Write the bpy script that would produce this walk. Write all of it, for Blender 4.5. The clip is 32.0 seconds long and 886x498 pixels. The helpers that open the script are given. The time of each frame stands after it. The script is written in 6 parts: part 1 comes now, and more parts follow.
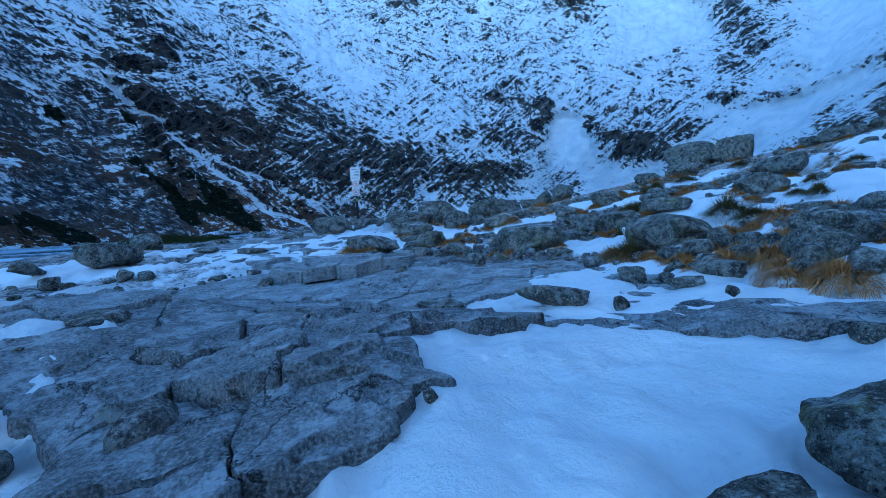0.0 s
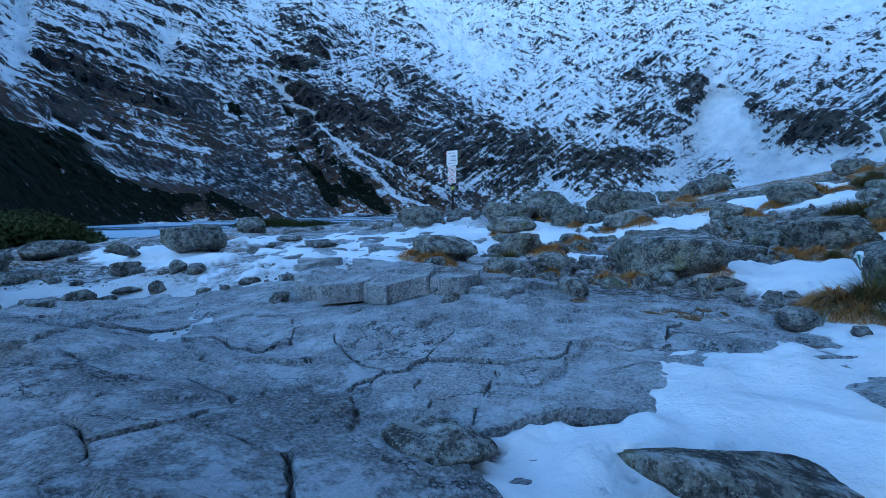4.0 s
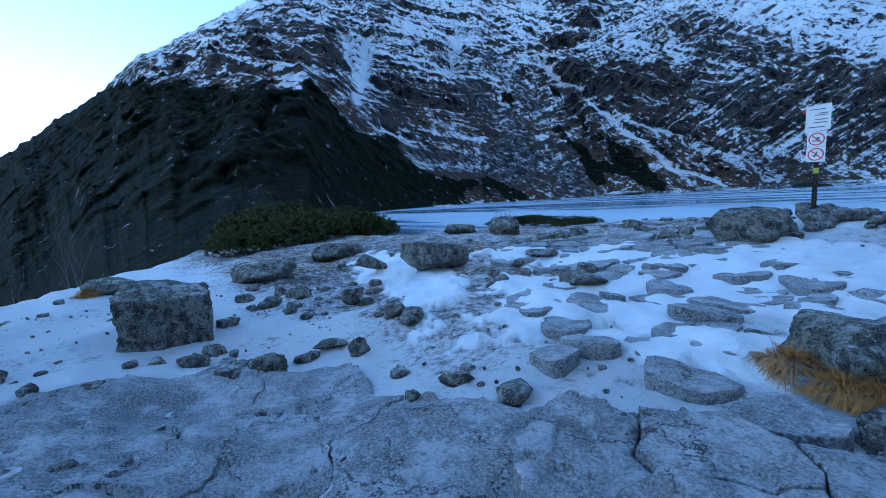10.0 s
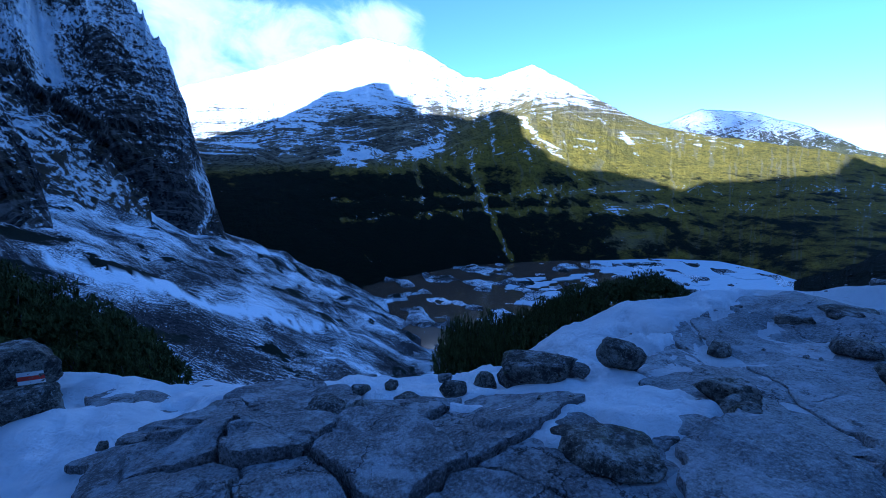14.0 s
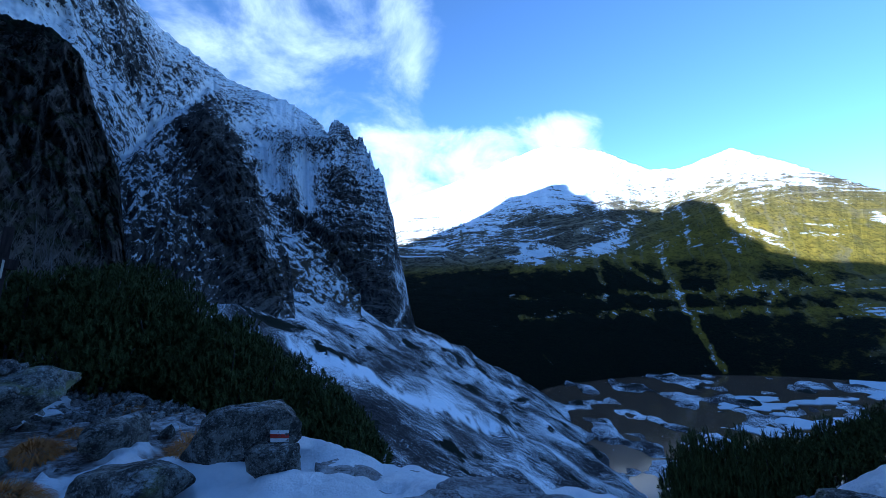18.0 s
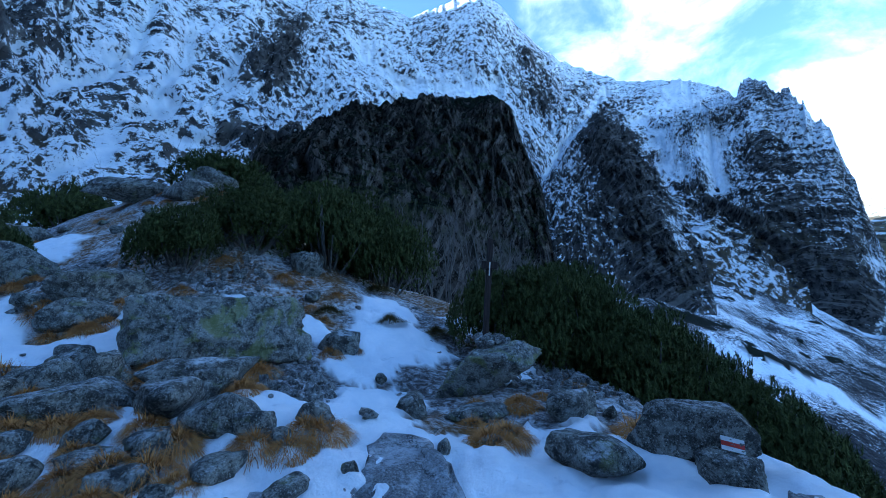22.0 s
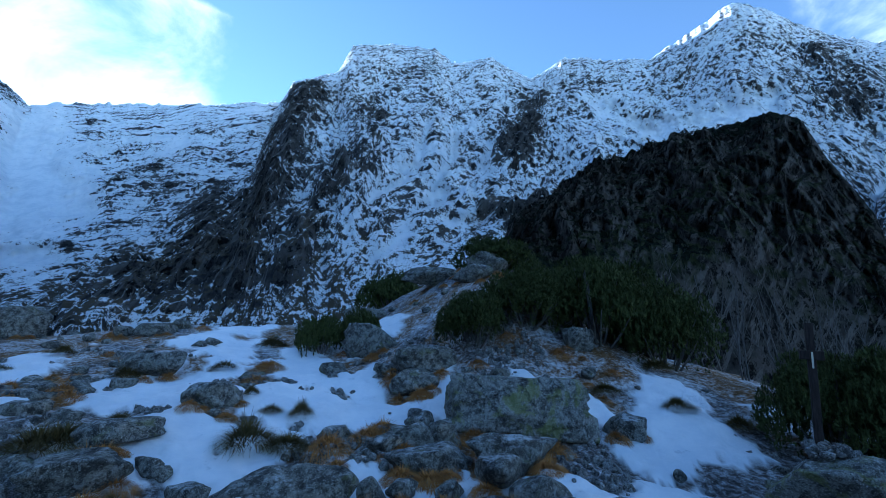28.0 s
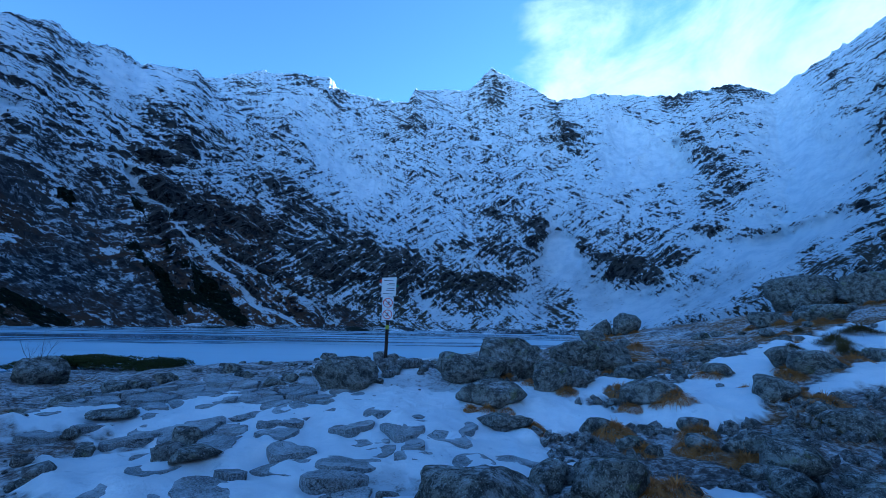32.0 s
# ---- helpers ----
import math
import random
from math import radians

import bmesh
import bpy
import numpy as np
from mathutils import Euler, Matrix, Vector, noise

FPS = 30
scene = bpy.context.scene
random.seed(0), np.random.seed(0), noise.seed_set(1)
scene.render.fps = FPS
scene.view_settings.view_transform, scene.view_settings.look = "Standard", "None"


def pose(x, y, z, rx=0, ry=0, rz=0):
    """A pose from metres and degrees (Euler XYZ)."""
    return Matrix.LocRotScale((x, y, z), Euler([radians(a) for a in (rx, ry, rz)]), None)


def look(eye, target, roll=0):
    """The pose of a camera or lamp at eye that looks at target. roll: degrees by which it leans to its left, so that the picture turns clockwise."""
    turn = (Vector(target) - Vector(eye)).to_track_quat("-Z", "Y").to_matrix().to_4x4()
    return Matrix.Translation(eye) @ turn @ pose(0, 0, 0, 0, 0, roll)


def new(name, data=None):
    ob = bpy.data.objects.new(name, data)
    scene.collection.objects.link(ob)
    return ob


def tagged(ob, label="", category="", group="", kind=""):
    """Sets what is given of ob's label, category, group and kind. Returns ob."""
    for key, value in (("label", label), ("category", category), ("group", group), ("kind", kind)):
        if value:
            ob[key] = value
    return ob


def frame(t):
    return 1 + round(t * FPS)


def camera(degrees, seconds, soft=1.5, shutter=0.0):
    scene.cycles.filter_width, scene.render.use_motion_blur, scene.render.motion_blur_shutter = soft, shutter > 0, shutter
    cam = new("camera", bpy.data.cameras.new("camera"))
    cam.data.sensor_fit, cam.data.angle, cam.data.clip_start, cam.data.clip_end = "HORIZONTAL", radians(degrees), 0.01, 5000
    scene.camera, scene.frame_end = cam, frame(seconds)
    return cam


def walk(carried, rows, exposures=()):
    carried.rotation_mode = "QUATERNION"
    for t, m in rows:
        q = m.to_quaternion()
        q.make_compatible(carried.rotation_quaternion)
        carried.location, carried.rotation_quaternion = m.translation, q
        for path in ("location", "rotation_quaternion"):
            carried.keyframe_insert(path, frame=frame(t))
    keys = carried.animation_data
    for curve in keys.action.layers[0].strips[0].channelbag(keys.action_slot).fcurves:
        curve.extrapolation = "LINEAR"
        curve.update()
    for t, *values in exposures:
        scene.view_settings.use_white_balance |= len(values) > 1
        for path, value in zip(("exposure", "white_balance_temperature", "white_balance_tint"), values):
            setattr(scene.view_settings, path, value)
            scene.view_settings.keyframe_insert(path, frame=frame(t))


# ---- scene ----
cam = camera(92.81, 32.0, soft=0.8)
PATH = [
    (0.0, pose(0.001, 0.003, 1.232, 86.08, 3.26, -0.10)),
    (0.5, pose(0.009, 0.274, 1.264, 86.32, 2.10, 0.46)),
    (1.0, pose(-0.013, 0.415, 1.448, 88.23, 1.27, 5.62)),
    (1.5, pose(-0.108, 0.600, 1.495, 88.18, 1.70, 9.05)),
    (2.0, pose(-0.172, 0.777, 1.570, 88.31, 4.82, 9.75)),
    (2.5, pose(-0.209, 0.870, 1.516, 87.37, 5.20, 10.81)),
    (4.5, pose(0.573, 2.802, 1.368, 83.19, 0.93, 18.00)),
    (5.0, pose(0.452, 3.098, 1.438, 81.51, 2.57, 20.14)),
    (5.5, pose(0.300, 3.314, 1.480, 82.09, 2.34, 21.61)),
    (6.0, pose(0.132, 3.499, 1.571, 82.10, 2.03, 21.87)),
    (6.5, pose(-0.043, 3.763, 1.557, 82.17, 1.95, 26.47)),
    (7.0, pose(-0.089, 3.989, 1.643, 81.98, 1.22, 25.29)),
    (7.5, pose(-0.276, 4.299, 1.611, 81.02, 0.42, 23.32)),
    (8.0, pose(-0.492, 4.543, 1.695, 80.89, 0.52, 24.47)),
    (8.5, pose(-0.717, 4.786, 1.760, 82.76, 0.99, 29.16)),
    (9.0, pose(-0.893, 4.975, 1.800, 82.87, 1.26, 30.63)),
    (9.5, pose(-1.146, 5.161, 1.902, 82.84, 1.61, 30.74)),
    (10.0, pose(-1.309, 5.166, 1.960, 83.53, 3.05, 50.85)),
    (10.5, pose(-1.350, 5.059, 2.025, 84.03, 1.82, 77.43)),
    (11.0, pose(-1.407, 4.960, 1.978, 84.01, 1.91, 98.58)),
    (11.5, pose(-1.413, 4.857, 1.962, 84.03, 2.71, 117.15)),
    (12.0, pose(-1.371, 4.785, 1.937, 83.96, 2.39, 137.87)),
    (12.5, pose(-1.336, 4.793, 1.947, 83.21, 1.42, 155.56)),
    (13.0, pose(-1.316, 4.801, 1.952, 81.84, 1.92, 164.29)),
    (13.5, pose(-1.314, 4.804, 1.950, 81.17, 1.28, 163.43)),
    (15.5, pose(-1.679, 5.214, 2.038, 80.68, 6.24, 154.85)),
    (16.0, pose(-1.605, 5.249, 2.019, 87.87, 4.37, 161.08)),
    (16.5, pose(-1.611, 5.243, 2.021, 92.21, 3.72, 167.65)),
    (17.0, pose(-1.579, 5.279, 2.022, 93.25, 3.50, 171.60)),
    (17.5, pose(-1.525, 5.282, 2.022, 93.96, 3.18, 175.59)),
    (18.0, pose(-1.053, 4.519, 1.782, 94.89, 2.41, -175.03)),
    (18.5, pose(-0.959, 4.450, 1.749, 95.32, 2.36, -161.70)),
    (19.0, pose(-0.956, 4.445, 1.756, 95.63, 2.12, -150.91)),
    (19.5, pose(-0.926, 4.424, 1.740, 95.74, 2.27, -142.95)),
    (20.0, pose(-0.928, 4.429, 1.739, 95.87, 2.63, -138.23)),
    (20.5, pose(-0.916, 4.451, 1.742, 96.15, 2.96, -134.07)),
    (21.0, pose(-0.893, 4.487, 1.742, 96.66, 2.49, -126.65)),
    (21.5, pose(-0.885, 4.497, 1.743, 96.57, 3.01, -123.25)),
    (22.0, pose(-0.882, 4.502, 1.744, 96.69, 2.80, -123.17)),
    (22.5, pose(-0.886, 4.517, 1.743, 96.39, 2.32, -122.13)),
    (23.0, pose(-0.890, 4.520, 1.743, 96.00, 1.62, -121.63)),
    (23.5, pose(-0.888, 4.526, 1.747, 95.64, 1.15, -120.96)),
    (24.0, pose(-0.892, 4.553, 1.746, 95.53, 0.79, -117.56)),
    (24.5, pose(-0.879, 4.595, 1.753, 95.47, 0.61, -110.90)),
    (25.0, pose(-0.882, 4.702, 1.774, 95.63, 0.70, -103.12)),
    (25.5, pose(-0.861, 4.734, 1.815, 98.93, 1.28, -101.05)),
    (27.5, pose(-1.480, 5.174, 2.151, 111.06, -0.57, -98.80)),
    (28.0, pose(-1.480, 5.074, 2.119, 105.64, 0.62, -89.84)),
    (28.5, pose(-1.600, 5.117, 2.095, 100.49, 0.47, -76.80)),
    (29.0, pose(-1.650, 5.188, 2.089, 97.15, 0.40, -63.84)),
    (29.5, pose(-1.746, 5.279, 2.099, 96.77, -0.03, -50.57)),
    (30.0, pose(-1.830, 5.278, 2.140, 97.43, 0.05, -38.85)),
    (30.5, pose(-1.851, 5.302, 2.159, 98.29, -0.29, -29.35)),
    (31.0, pose(-1.905, 5.353, 2.154, 99.97, -0.68, -19.22)),
    (31.5, pose(-1.992, 5.337, 2.161, 100.43, -0.55, -8.46)),
    (32.0, pose(-2.025, 5.354, 2.166, 100.57, -0.94, -1.39)),
]
EXPOSURES = [(0.0, 3.25, 4750, -5), (2.5, 3.25, 4750, -5), (5.0, 3.75, 5650, -3), (9.5, 3.8, 5650, -3), (11.5, 2.2, 4250, 15), (13.0, 2.2, 4250, 15), (16.0, 1.78, 4250, 13), (17.5, 1.9, 4450, 11), (19.0, 2.8, 4900, 4), (20.0, 3.05, 4950, 4), (22.0, 3.2, 5050, 3), (25.0, 3.95, 5700, 2), (27.5, 2.75, 5050, 1), (28.0, 2.8, 5300, 1), (30.0, 2.85, 4950, 0), (32.0, 2.55, 4450, 0)]
walk(cam, PATH, EXPOSURES)

# ---- world, sun ----
SUN_AZ, SUN_EL = -45.0, 12.9   # degrees left of +y, degrees above the horizon
world = bpy.data.worlds.new("world")
scene.world = world
world.use_nodes = True
wn = world.node_tree.nodes
sky = wn.new("ShaderNodeTexSky")
sky.sky_type = "NISHITA"
sky.sun_disc = False
sky.sun_elevation = radians(SUN_EL)
sky.sun_rotation = radians(-SUN_AZ)
sky.altitude = 3000
sky.air_density, sky.dust_density, sky.ozone_density = 0.75, 0.05, 1.0
wn["Background"].inputs["Strength"].default_value = 0.08
world.node_tree.links.new(sky.outputs["Color"], wn["Background"].inputs["Color"])
sun = new("sun", bpy.data.lights.new("sun", "SUN"))
sun.data.energy, sun.data.angle, sun.data.color = 5.0, radians(0.5), (1.0, 0.93, 0.82)
_az, _el = radians(SUN_AZ), radians(SUN_EL)
SUN_DIR = Vector((-math.sin(_az) * math.cos(_el), math.cos(_az) * math.cos(_el), math.sin(_el)))
sun.matrix_world = look(SUN_DIR * 100, (0, 0, 0))

# ---- numeric noise ----
CX, CY, EYE = -1.2, 4.7, 2.0   # the spot about which the view turns


def rnd(ix, iy, iz, seed):
    h = (ix.astype(np.int64) * 374761393 + iy.astype(np.int64) * 668265263 + iz.astype(np.int64) * 974634777 + seed * 144269504) & 0xFFFFFFFF
    h = ((h ^ (h >> 13)) * 1274126177) & 0xFFFFFFFF
    h = ((h ^ (h >> 16)) * 2246822519) & 0xFFFFFFFF
    return ((h ^ (h >> 15)) & 0xFFFF) / 32767.5 - 1.0


def vnoise(x, y, z=None, seed=0):
    x, y = np.asarray(x, float), np.asarray(y, float)
    z = np.zeros_like(x) if z is None else np.asarray(z, float)
    ix, iy, iz = np.floor(x), np.floor(y), np.floor(z)
    u, v, w = x - ix, y - iy, z - iz
    u, v, w = (a * a * a * (a * (a * 6 - 15) + 10) for a in (u, v, w))
    out = 0
    for dx in (0, 1):
        for dy in (0, 1):
            for dz in (0, 1):
                out = out + rnd(ix + dx, iy + dy, iz + dz, seed) * (u if dx else 1 - u) * (v if dy else 1 - v) * (w if dz else 1 - w)
    return out


def fbm(x, y, z=None, octaves=4, seed=0, gain=0.5):
    out, a, f = 0, 1.0, 1.0
    for o in range(octaves):
        out = out + a * vnoise(x * f + 17.3 * o, y * f - 9.1 * o, None if z is None else z * f, seed + o)
        a, f = a * gain, f * 2.03
    return out


def ridged(x, y, z=None, octaves=4, seed=0, gain=0.5):
    out, a, f, n = 0, 1.0, 1.0, 0
    for o in range(octaves):
        out = out + a * (1 - 2 * np.abs(vnoise(x * f + 7.7 * o, y * f + 3.1 * o, None if z is None else z * f, seed + o)))
        n, a, f = n + a, a * gain, f * 2.07
    return out / n


def smooth(a, b, x):
    t = np.clip((x - a) / (b - a), 0, 1)
    return t * t * (3 - 2 * t)


def soft(x, k=1.0):
    return 0.5 * (x + np.sqrt(x * x + k * k)) - 0.5 * k


# ---- materials ----
class Nodes:
    """A short way to write node materials."""

    def __init__(self, name, rough=0.8, gloss=0.12):
        self.mat = bpy.data.materials.new(name)
        self.mat.use_nodes = True
        self.tree = self.mat.node_tree
        self.bsdf = self.tree.nodes["Principled BSDF"]
        self.bsdf.inputs["Roughness"].default_value = rough
        self.bsdf.inputs["Specular IOR Level"].default_value = gloss
        self.coords = self.node("ShaderNodeTexCoord").outputs["Object"]
        self.world = self.node("ShaderNodeNewGeometry").outputs["Position"]
        self.mat.displacement_method = "BUMP"

    def node(self, kind, **values):
        n = self.tree.nodes.new(kind)
        for k, v in values.items():
            self.put(n.inputs[k.replace("_", " ")], v)
        return n

    def put(self, socket, value):
        if isinstance(value, bpy.types.NodeSocket):
            self.tree.links.new(value, socket)
        else:
            socket.default_value = value

    def noise(self, scale, detail=4.0, rough=0.55, at=None, distortion=0.0):
        n = self.node("ShaderNodeTexNoise", Scale=scale, Detail=detail, Roughness=rough, Distortion=distortion)
        self.put(n.inputs["Vector"], at if at is not None else self.coords)
        return n.outputs["Fac"]

    def rough_noise(self, scale, detail=8.0, rough=0.75, at=None):
        """Noise about 0 that keeps its small detail."""
        n = self.node("ShaderNodeTexNoise", Scale=scale, Detail=detail, Roughness=rough)
        n.normalize = False
        self.put(n.inputs["Vector"], at if at is not None else self.coords)
        return n.outputs["Fac"]

    def stretch(self, scale, at=None):
        n = self.node("ShaderNodeMapping")
        self.put(n.inputs["Vector"], at if at is not None else self.coords)
        n.inputs["Scale"].default_value = scale
        return n.outputs["Vector"]

    def ramp(self, x, lo, hi, a=0.0, b=1.0):
        n = self.node("ShaderNodeMapRange")
        n.interpolation_type = "SMOOTHSTEP"
        for i, v in enumerate((x, lo, hi, a, b)):
            self.put(n.inputs[i], v)
        return n.outputs[0]

    def math(self, op, a, b=0.5):
        n = self.node("ShaderNodeMath")
        n.operation = op
        self.put(n.inputs[0], a)
        self.put(n.inputs[1], b)
        return n.outputs[0]

    def mix(self, fac, a, b):
        n = self.node("ShaderNodeMix")
        n.data_type = "RGBA"
        self.put(n.inputs[0], fac)
        for i, c in ((6, a), (7, b)):
            self.put(n.inputs[i], (*c, 1) if isinstance(c, tuple) else c)
        return n.outputs[2]

    def attr(self, name):
        n = self.node("ShaderNodeAttribute")
        n.attribute_name = name
        return n.outputs["Fac"]

    def upness(self):
        n = self.node("ShaderNodeSeparateXYZ")
        self.put(n.inputs[0], self.node("ShaderNodeNewGeometry").outputs["Normal"])
        return n.outputs["Z"]

    def height(self):
        n = self.node("ShaderNodeSeparateXYZ")
        self.put(n.inputs[0], self.world)
        return n.outputs["Z"]

    def chance(self):
        return self.node("ShaderNodeObjectInfo").outputs["Random"]

    def done(self, colour, rough=None, bump=None, depth=0.02, strength=1.0):
        self.put(self.bsdf.inputs["Base Color"], (*colour, 1) if isinstance(colour, tuple) else colour)
        if rough is not None:
            self.put(self.bsdf.inputs["Roughness"], rough)
        if bump is not None:
            b = self.node("ShaderNodeBump", Height=bump, Distance=depth, Strength=strength)
            self.put(self.bsdf.inputs["Normal"], b.outputs["Normal"])
        return self.mat


def plain(name, colour, rough=0.6, metal=0.0, spots=0.15, scale=8.0):
    n = Nodes(name, rough, 0.4)
    n.bsdf.inputs["Metallic"].default_value = metal
    f = n.noise(scale, 5)
    dark = tuple(c * (1 - spots) for c in colour)
    light = tuple(min(1, c * (1 + spots)) for c in colour)
    return n.done(n.mix(f, dark, light), bump=f, depth=0.002)


SNOW, SNOW_OLD = (0.88, 0.90, 0.93), (0.74, 0.78, 0.83)


def mountain_material(name, rock_a, rock_b, grass_a, grass_b, bias=0.0, low=0.0, high=300.0, bare=-0.5, full=0.25, grain=1.0, hatch=0.75, speck=0.75, shelf=0.08, flow=0.35, perch=0.0, scrub=0.0, scrub_low=-40.0, scrub_top=160.0, steep=0.6, edge=0.03):
    """Rock with snow on its shelves and in its gullies, grass and dwarf pine lower down. low, high: heights between which snow takes over.
    grain: how fine the breaks in the rock are; hatch, speck, flow: how much slanting ledges, small ribs and streaks down the slope break up the snow."""
    n = Nodes(name, 0.9, 0.06)
    p = n.world
    up, z = n.upness(), n.height()
    arc, rise, wood, trend, cold, scree = (n.attr(k) for k in ("arc", "rise", "wood", "trend", "cold", "scree"))
    face = n.node("ShaderNodeCombineXYZ", X=arc, Y=z).outputs[0]
    warp = n.node("ShaderNodeTexNoise", Scale=0.022 * grain, Detail=4.0, Roughness=0.6)
    n.put(warp.inputs["Vector"], face)
    bend = n.node("ShaderNodeVectorMath")
    bend.operation = "MULTIPLY_ADD"
    n.put(bend.inputs[0], warp.outputs["Color"])
    bend.inputs[1].default_value = (20 / grain, 20 / grain, 0)
    n.put(bend.inputs[2], face)

    def slanted(degrees, along, across, detail, rough):
        m = n.node("ShaderNodeMapping")
        m.vector_type = "TEXTURE"
        n.put(m.inputs["Vector"], bend.outputs[0])
        m.inputs["Rotation"].default_value = (0, 0, radians(degrees))
        m.inputs["Scale"].default_value = (along / grain, across / grain, 1)
        return n.rough_noise(1.0, detail, rough, m.outputs[0])

    h1, h2 = slanted(-36, 52, 8.0, 8, 0.76), slanted(32, 46, 7.5, 8, 0.76)
    falls = slanted(86, 120, 9.0, 6, 0.68)
    big = n.noise(0.011, 5, 0.6, p)
    mid = n.noise(0.05 * grain, 7, 0.7, p)
    fine = n.rough_noise(0.15 * grain, 8, 0.78, p)
    turn = n.ramp(n.noise(0.009 * grain, 3, 0.5, p), 0.40, 0.60)
    ledges = n.math("ADD", n.math("MULTIPLY", h1, n.ramp(turn, 0.0, 1.0, 0.35, 1.2)), n.math("MULTIPLY", h2, n.ramp(turn, 0.0, 1.0, 1.2, 0.35)))
    rock = n.mix(n.ramp(mid, 0.36, 0.64), rock_a, rock_b)
    rock = n.mix(n.ramp(fine, 0.0, 0.35), rock, tuple(c * 0.35 for c in rock_a))
    rock = n.mix(n.ramp(h1, 0.2, 0.5), rock, tuple(min(1, c * 1.35) for c in rock_b))
    grass = n.mix(n.ramp(n.noise(0.02, 7, 0.72, p), 0.36, 0.64), grass_a, grass_b)
    grass = n.mix(n.math("MULTIPLY", n.ramp(fine, 0.05, 0.4), 0.7), grass, tuple(c * 0.45 for c in grass_b))
    grass = n.mix(n.math("MULTIPLY", n.ramp(falls, 0.2, 0.6), 0.4), grass, rock_b)
    grassy = n.ramp(n.math("ADD", n.math("MULTIPLY", up, 0.6), big), 0.62, 0.95)
    base = n.mix(n.math("MULTIPLY", n.math("MULTIPLY", grassy, n.ramp(z, high, low)), n.ramp(cold, 0.0, 0.6, 1.0, 0.0)), rock, grass)
    talus = n.mix(n.ramp(fine, -0.3, 0.4), (0.035, 0.036, 0.040), (0.17, 0.17, 0.175))
    base = n.mix(scree, base, talus)
    lie = n.math("MULTIPLY", n.attr("shelf"), shelf)
    lie = n.math("ADD", lie, n.math("MULTIPLY", n.math("SUBTRACT", up, steep), 0.4))
    for layer, weight, mean in ((ledges, hatch, 0.0), (fine, speck, 0.0), (falls, flow, 0.0), (big, 1.8, 0.5)):
        lie = n.math("ADD", lie, n.math("MULTIPLY", n.math("SUBTRACT", layer, mean), weight))
    lie = n.math("SUBTRACT", lie, n.math("MULTIPLY", trend, 1.25))
    lie = n.math("ADD", lie, n.math("ADD", n.ramp(z, low, high, bare + bias, full + bias), cold))
    snow = n.ramp(lie, -0.07, 0.12)
    thin = n.ramp(n.math("ADD", lie, n.math("MULTIPLY", fine, 0.6)), -0.1, 0.9, 0.0, 0.75)
    snow = n.mix(scree, snow, thin)
    if scrub > 0:
        s = n.math("ADD", n.noise(0.016, 6, 0.66, p), n.math("MULTIPLY", fine, -0.05))
        s = n.math("ADD", n.math("ADD", s, wood), n.ramp(z, scrub_top, scrub_low, -0.35, 0.10))
        s = n.math("ADD", n.math("ADD", s, n.math("MULTIPLY", n.math("SUBTRACT", up, 0.5), perch)), n.ramp(rise, 0.72, 0.92, 0.0, 0.5 * perch))
        s = n.math("SUBTRACT", n.math("SUBTRACT", s, n.math("MULTIPLY", scree, 0.35)), n.math("MULTIPLY", cold, 0.3))
        s = n.math("ADD", s, n.math("MULTIPLY", n.math("MINIMUM", trend, 0.0), 0.5))
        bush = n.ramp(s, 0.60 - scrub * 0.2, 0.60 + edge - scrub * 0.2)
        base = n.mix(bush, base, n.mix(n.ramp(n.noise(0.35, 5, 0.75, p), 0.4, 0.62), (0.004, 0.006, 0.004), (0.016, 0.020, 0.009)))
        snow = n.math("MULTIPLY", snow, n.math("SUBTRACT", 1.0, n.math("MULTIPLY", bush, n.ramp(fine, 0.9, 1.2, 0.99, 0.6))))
    colour = n.mix(snow, base, n.mix(n.ramp(mid, 0.35, 0.6), SNOW_OLD, SNOW))
    h = n.math("MULTIPLY", n.math("ADD", fine, n.math("ADD", h1, h2)), n.math("SUBTRACT", 1.0, n.math("MULTIPLY", snow, 0.7)))
    return n.done(colour, 0.92, h, 4.0 / grain, 0.7)


M_WALL = mountain_material("snowy_granite", (0.036, 0.036, 0.040), (0.11, 0.105, 0.102), (0.10, 0.08, 0.05), (0.08, 0.07, 0.045), 0.22, -40, 240)
M_CRAG = mountain_material("steep_granite", (0.036, 0.036, 0.040), (0.12, 0.115, 0.11), (0.10, 0.08, 0.05), (0.08, 0.07, 0.045), 0.08, -40, 300, bare=-0.35, hatch=0.6, speck=0.95, shelf=0.05)
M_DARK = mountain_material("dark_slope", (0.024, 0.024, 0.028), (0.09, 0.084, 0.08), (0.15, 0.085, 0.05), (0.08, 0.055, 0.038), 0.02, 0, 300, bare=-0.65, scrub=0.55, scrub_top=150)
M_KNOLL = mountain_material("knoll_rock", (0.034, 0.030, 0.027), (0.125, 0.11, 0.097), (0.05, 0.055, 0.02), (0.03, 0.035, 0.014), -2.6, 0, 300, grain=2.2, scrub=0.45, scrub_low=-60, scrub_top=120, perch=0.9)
M_BUTT = mountain_material("buttress_rock", (0.045, 0.045, 0.048), (0.125, 0.12, 0.115), (0.07, 0.06, 0.04), (0.05, 0.045, 0.03), 0.10, -60, 260, bare=-0.8, grain=1.5, hatch=0.5, speck=1.0, shelf=0.02)
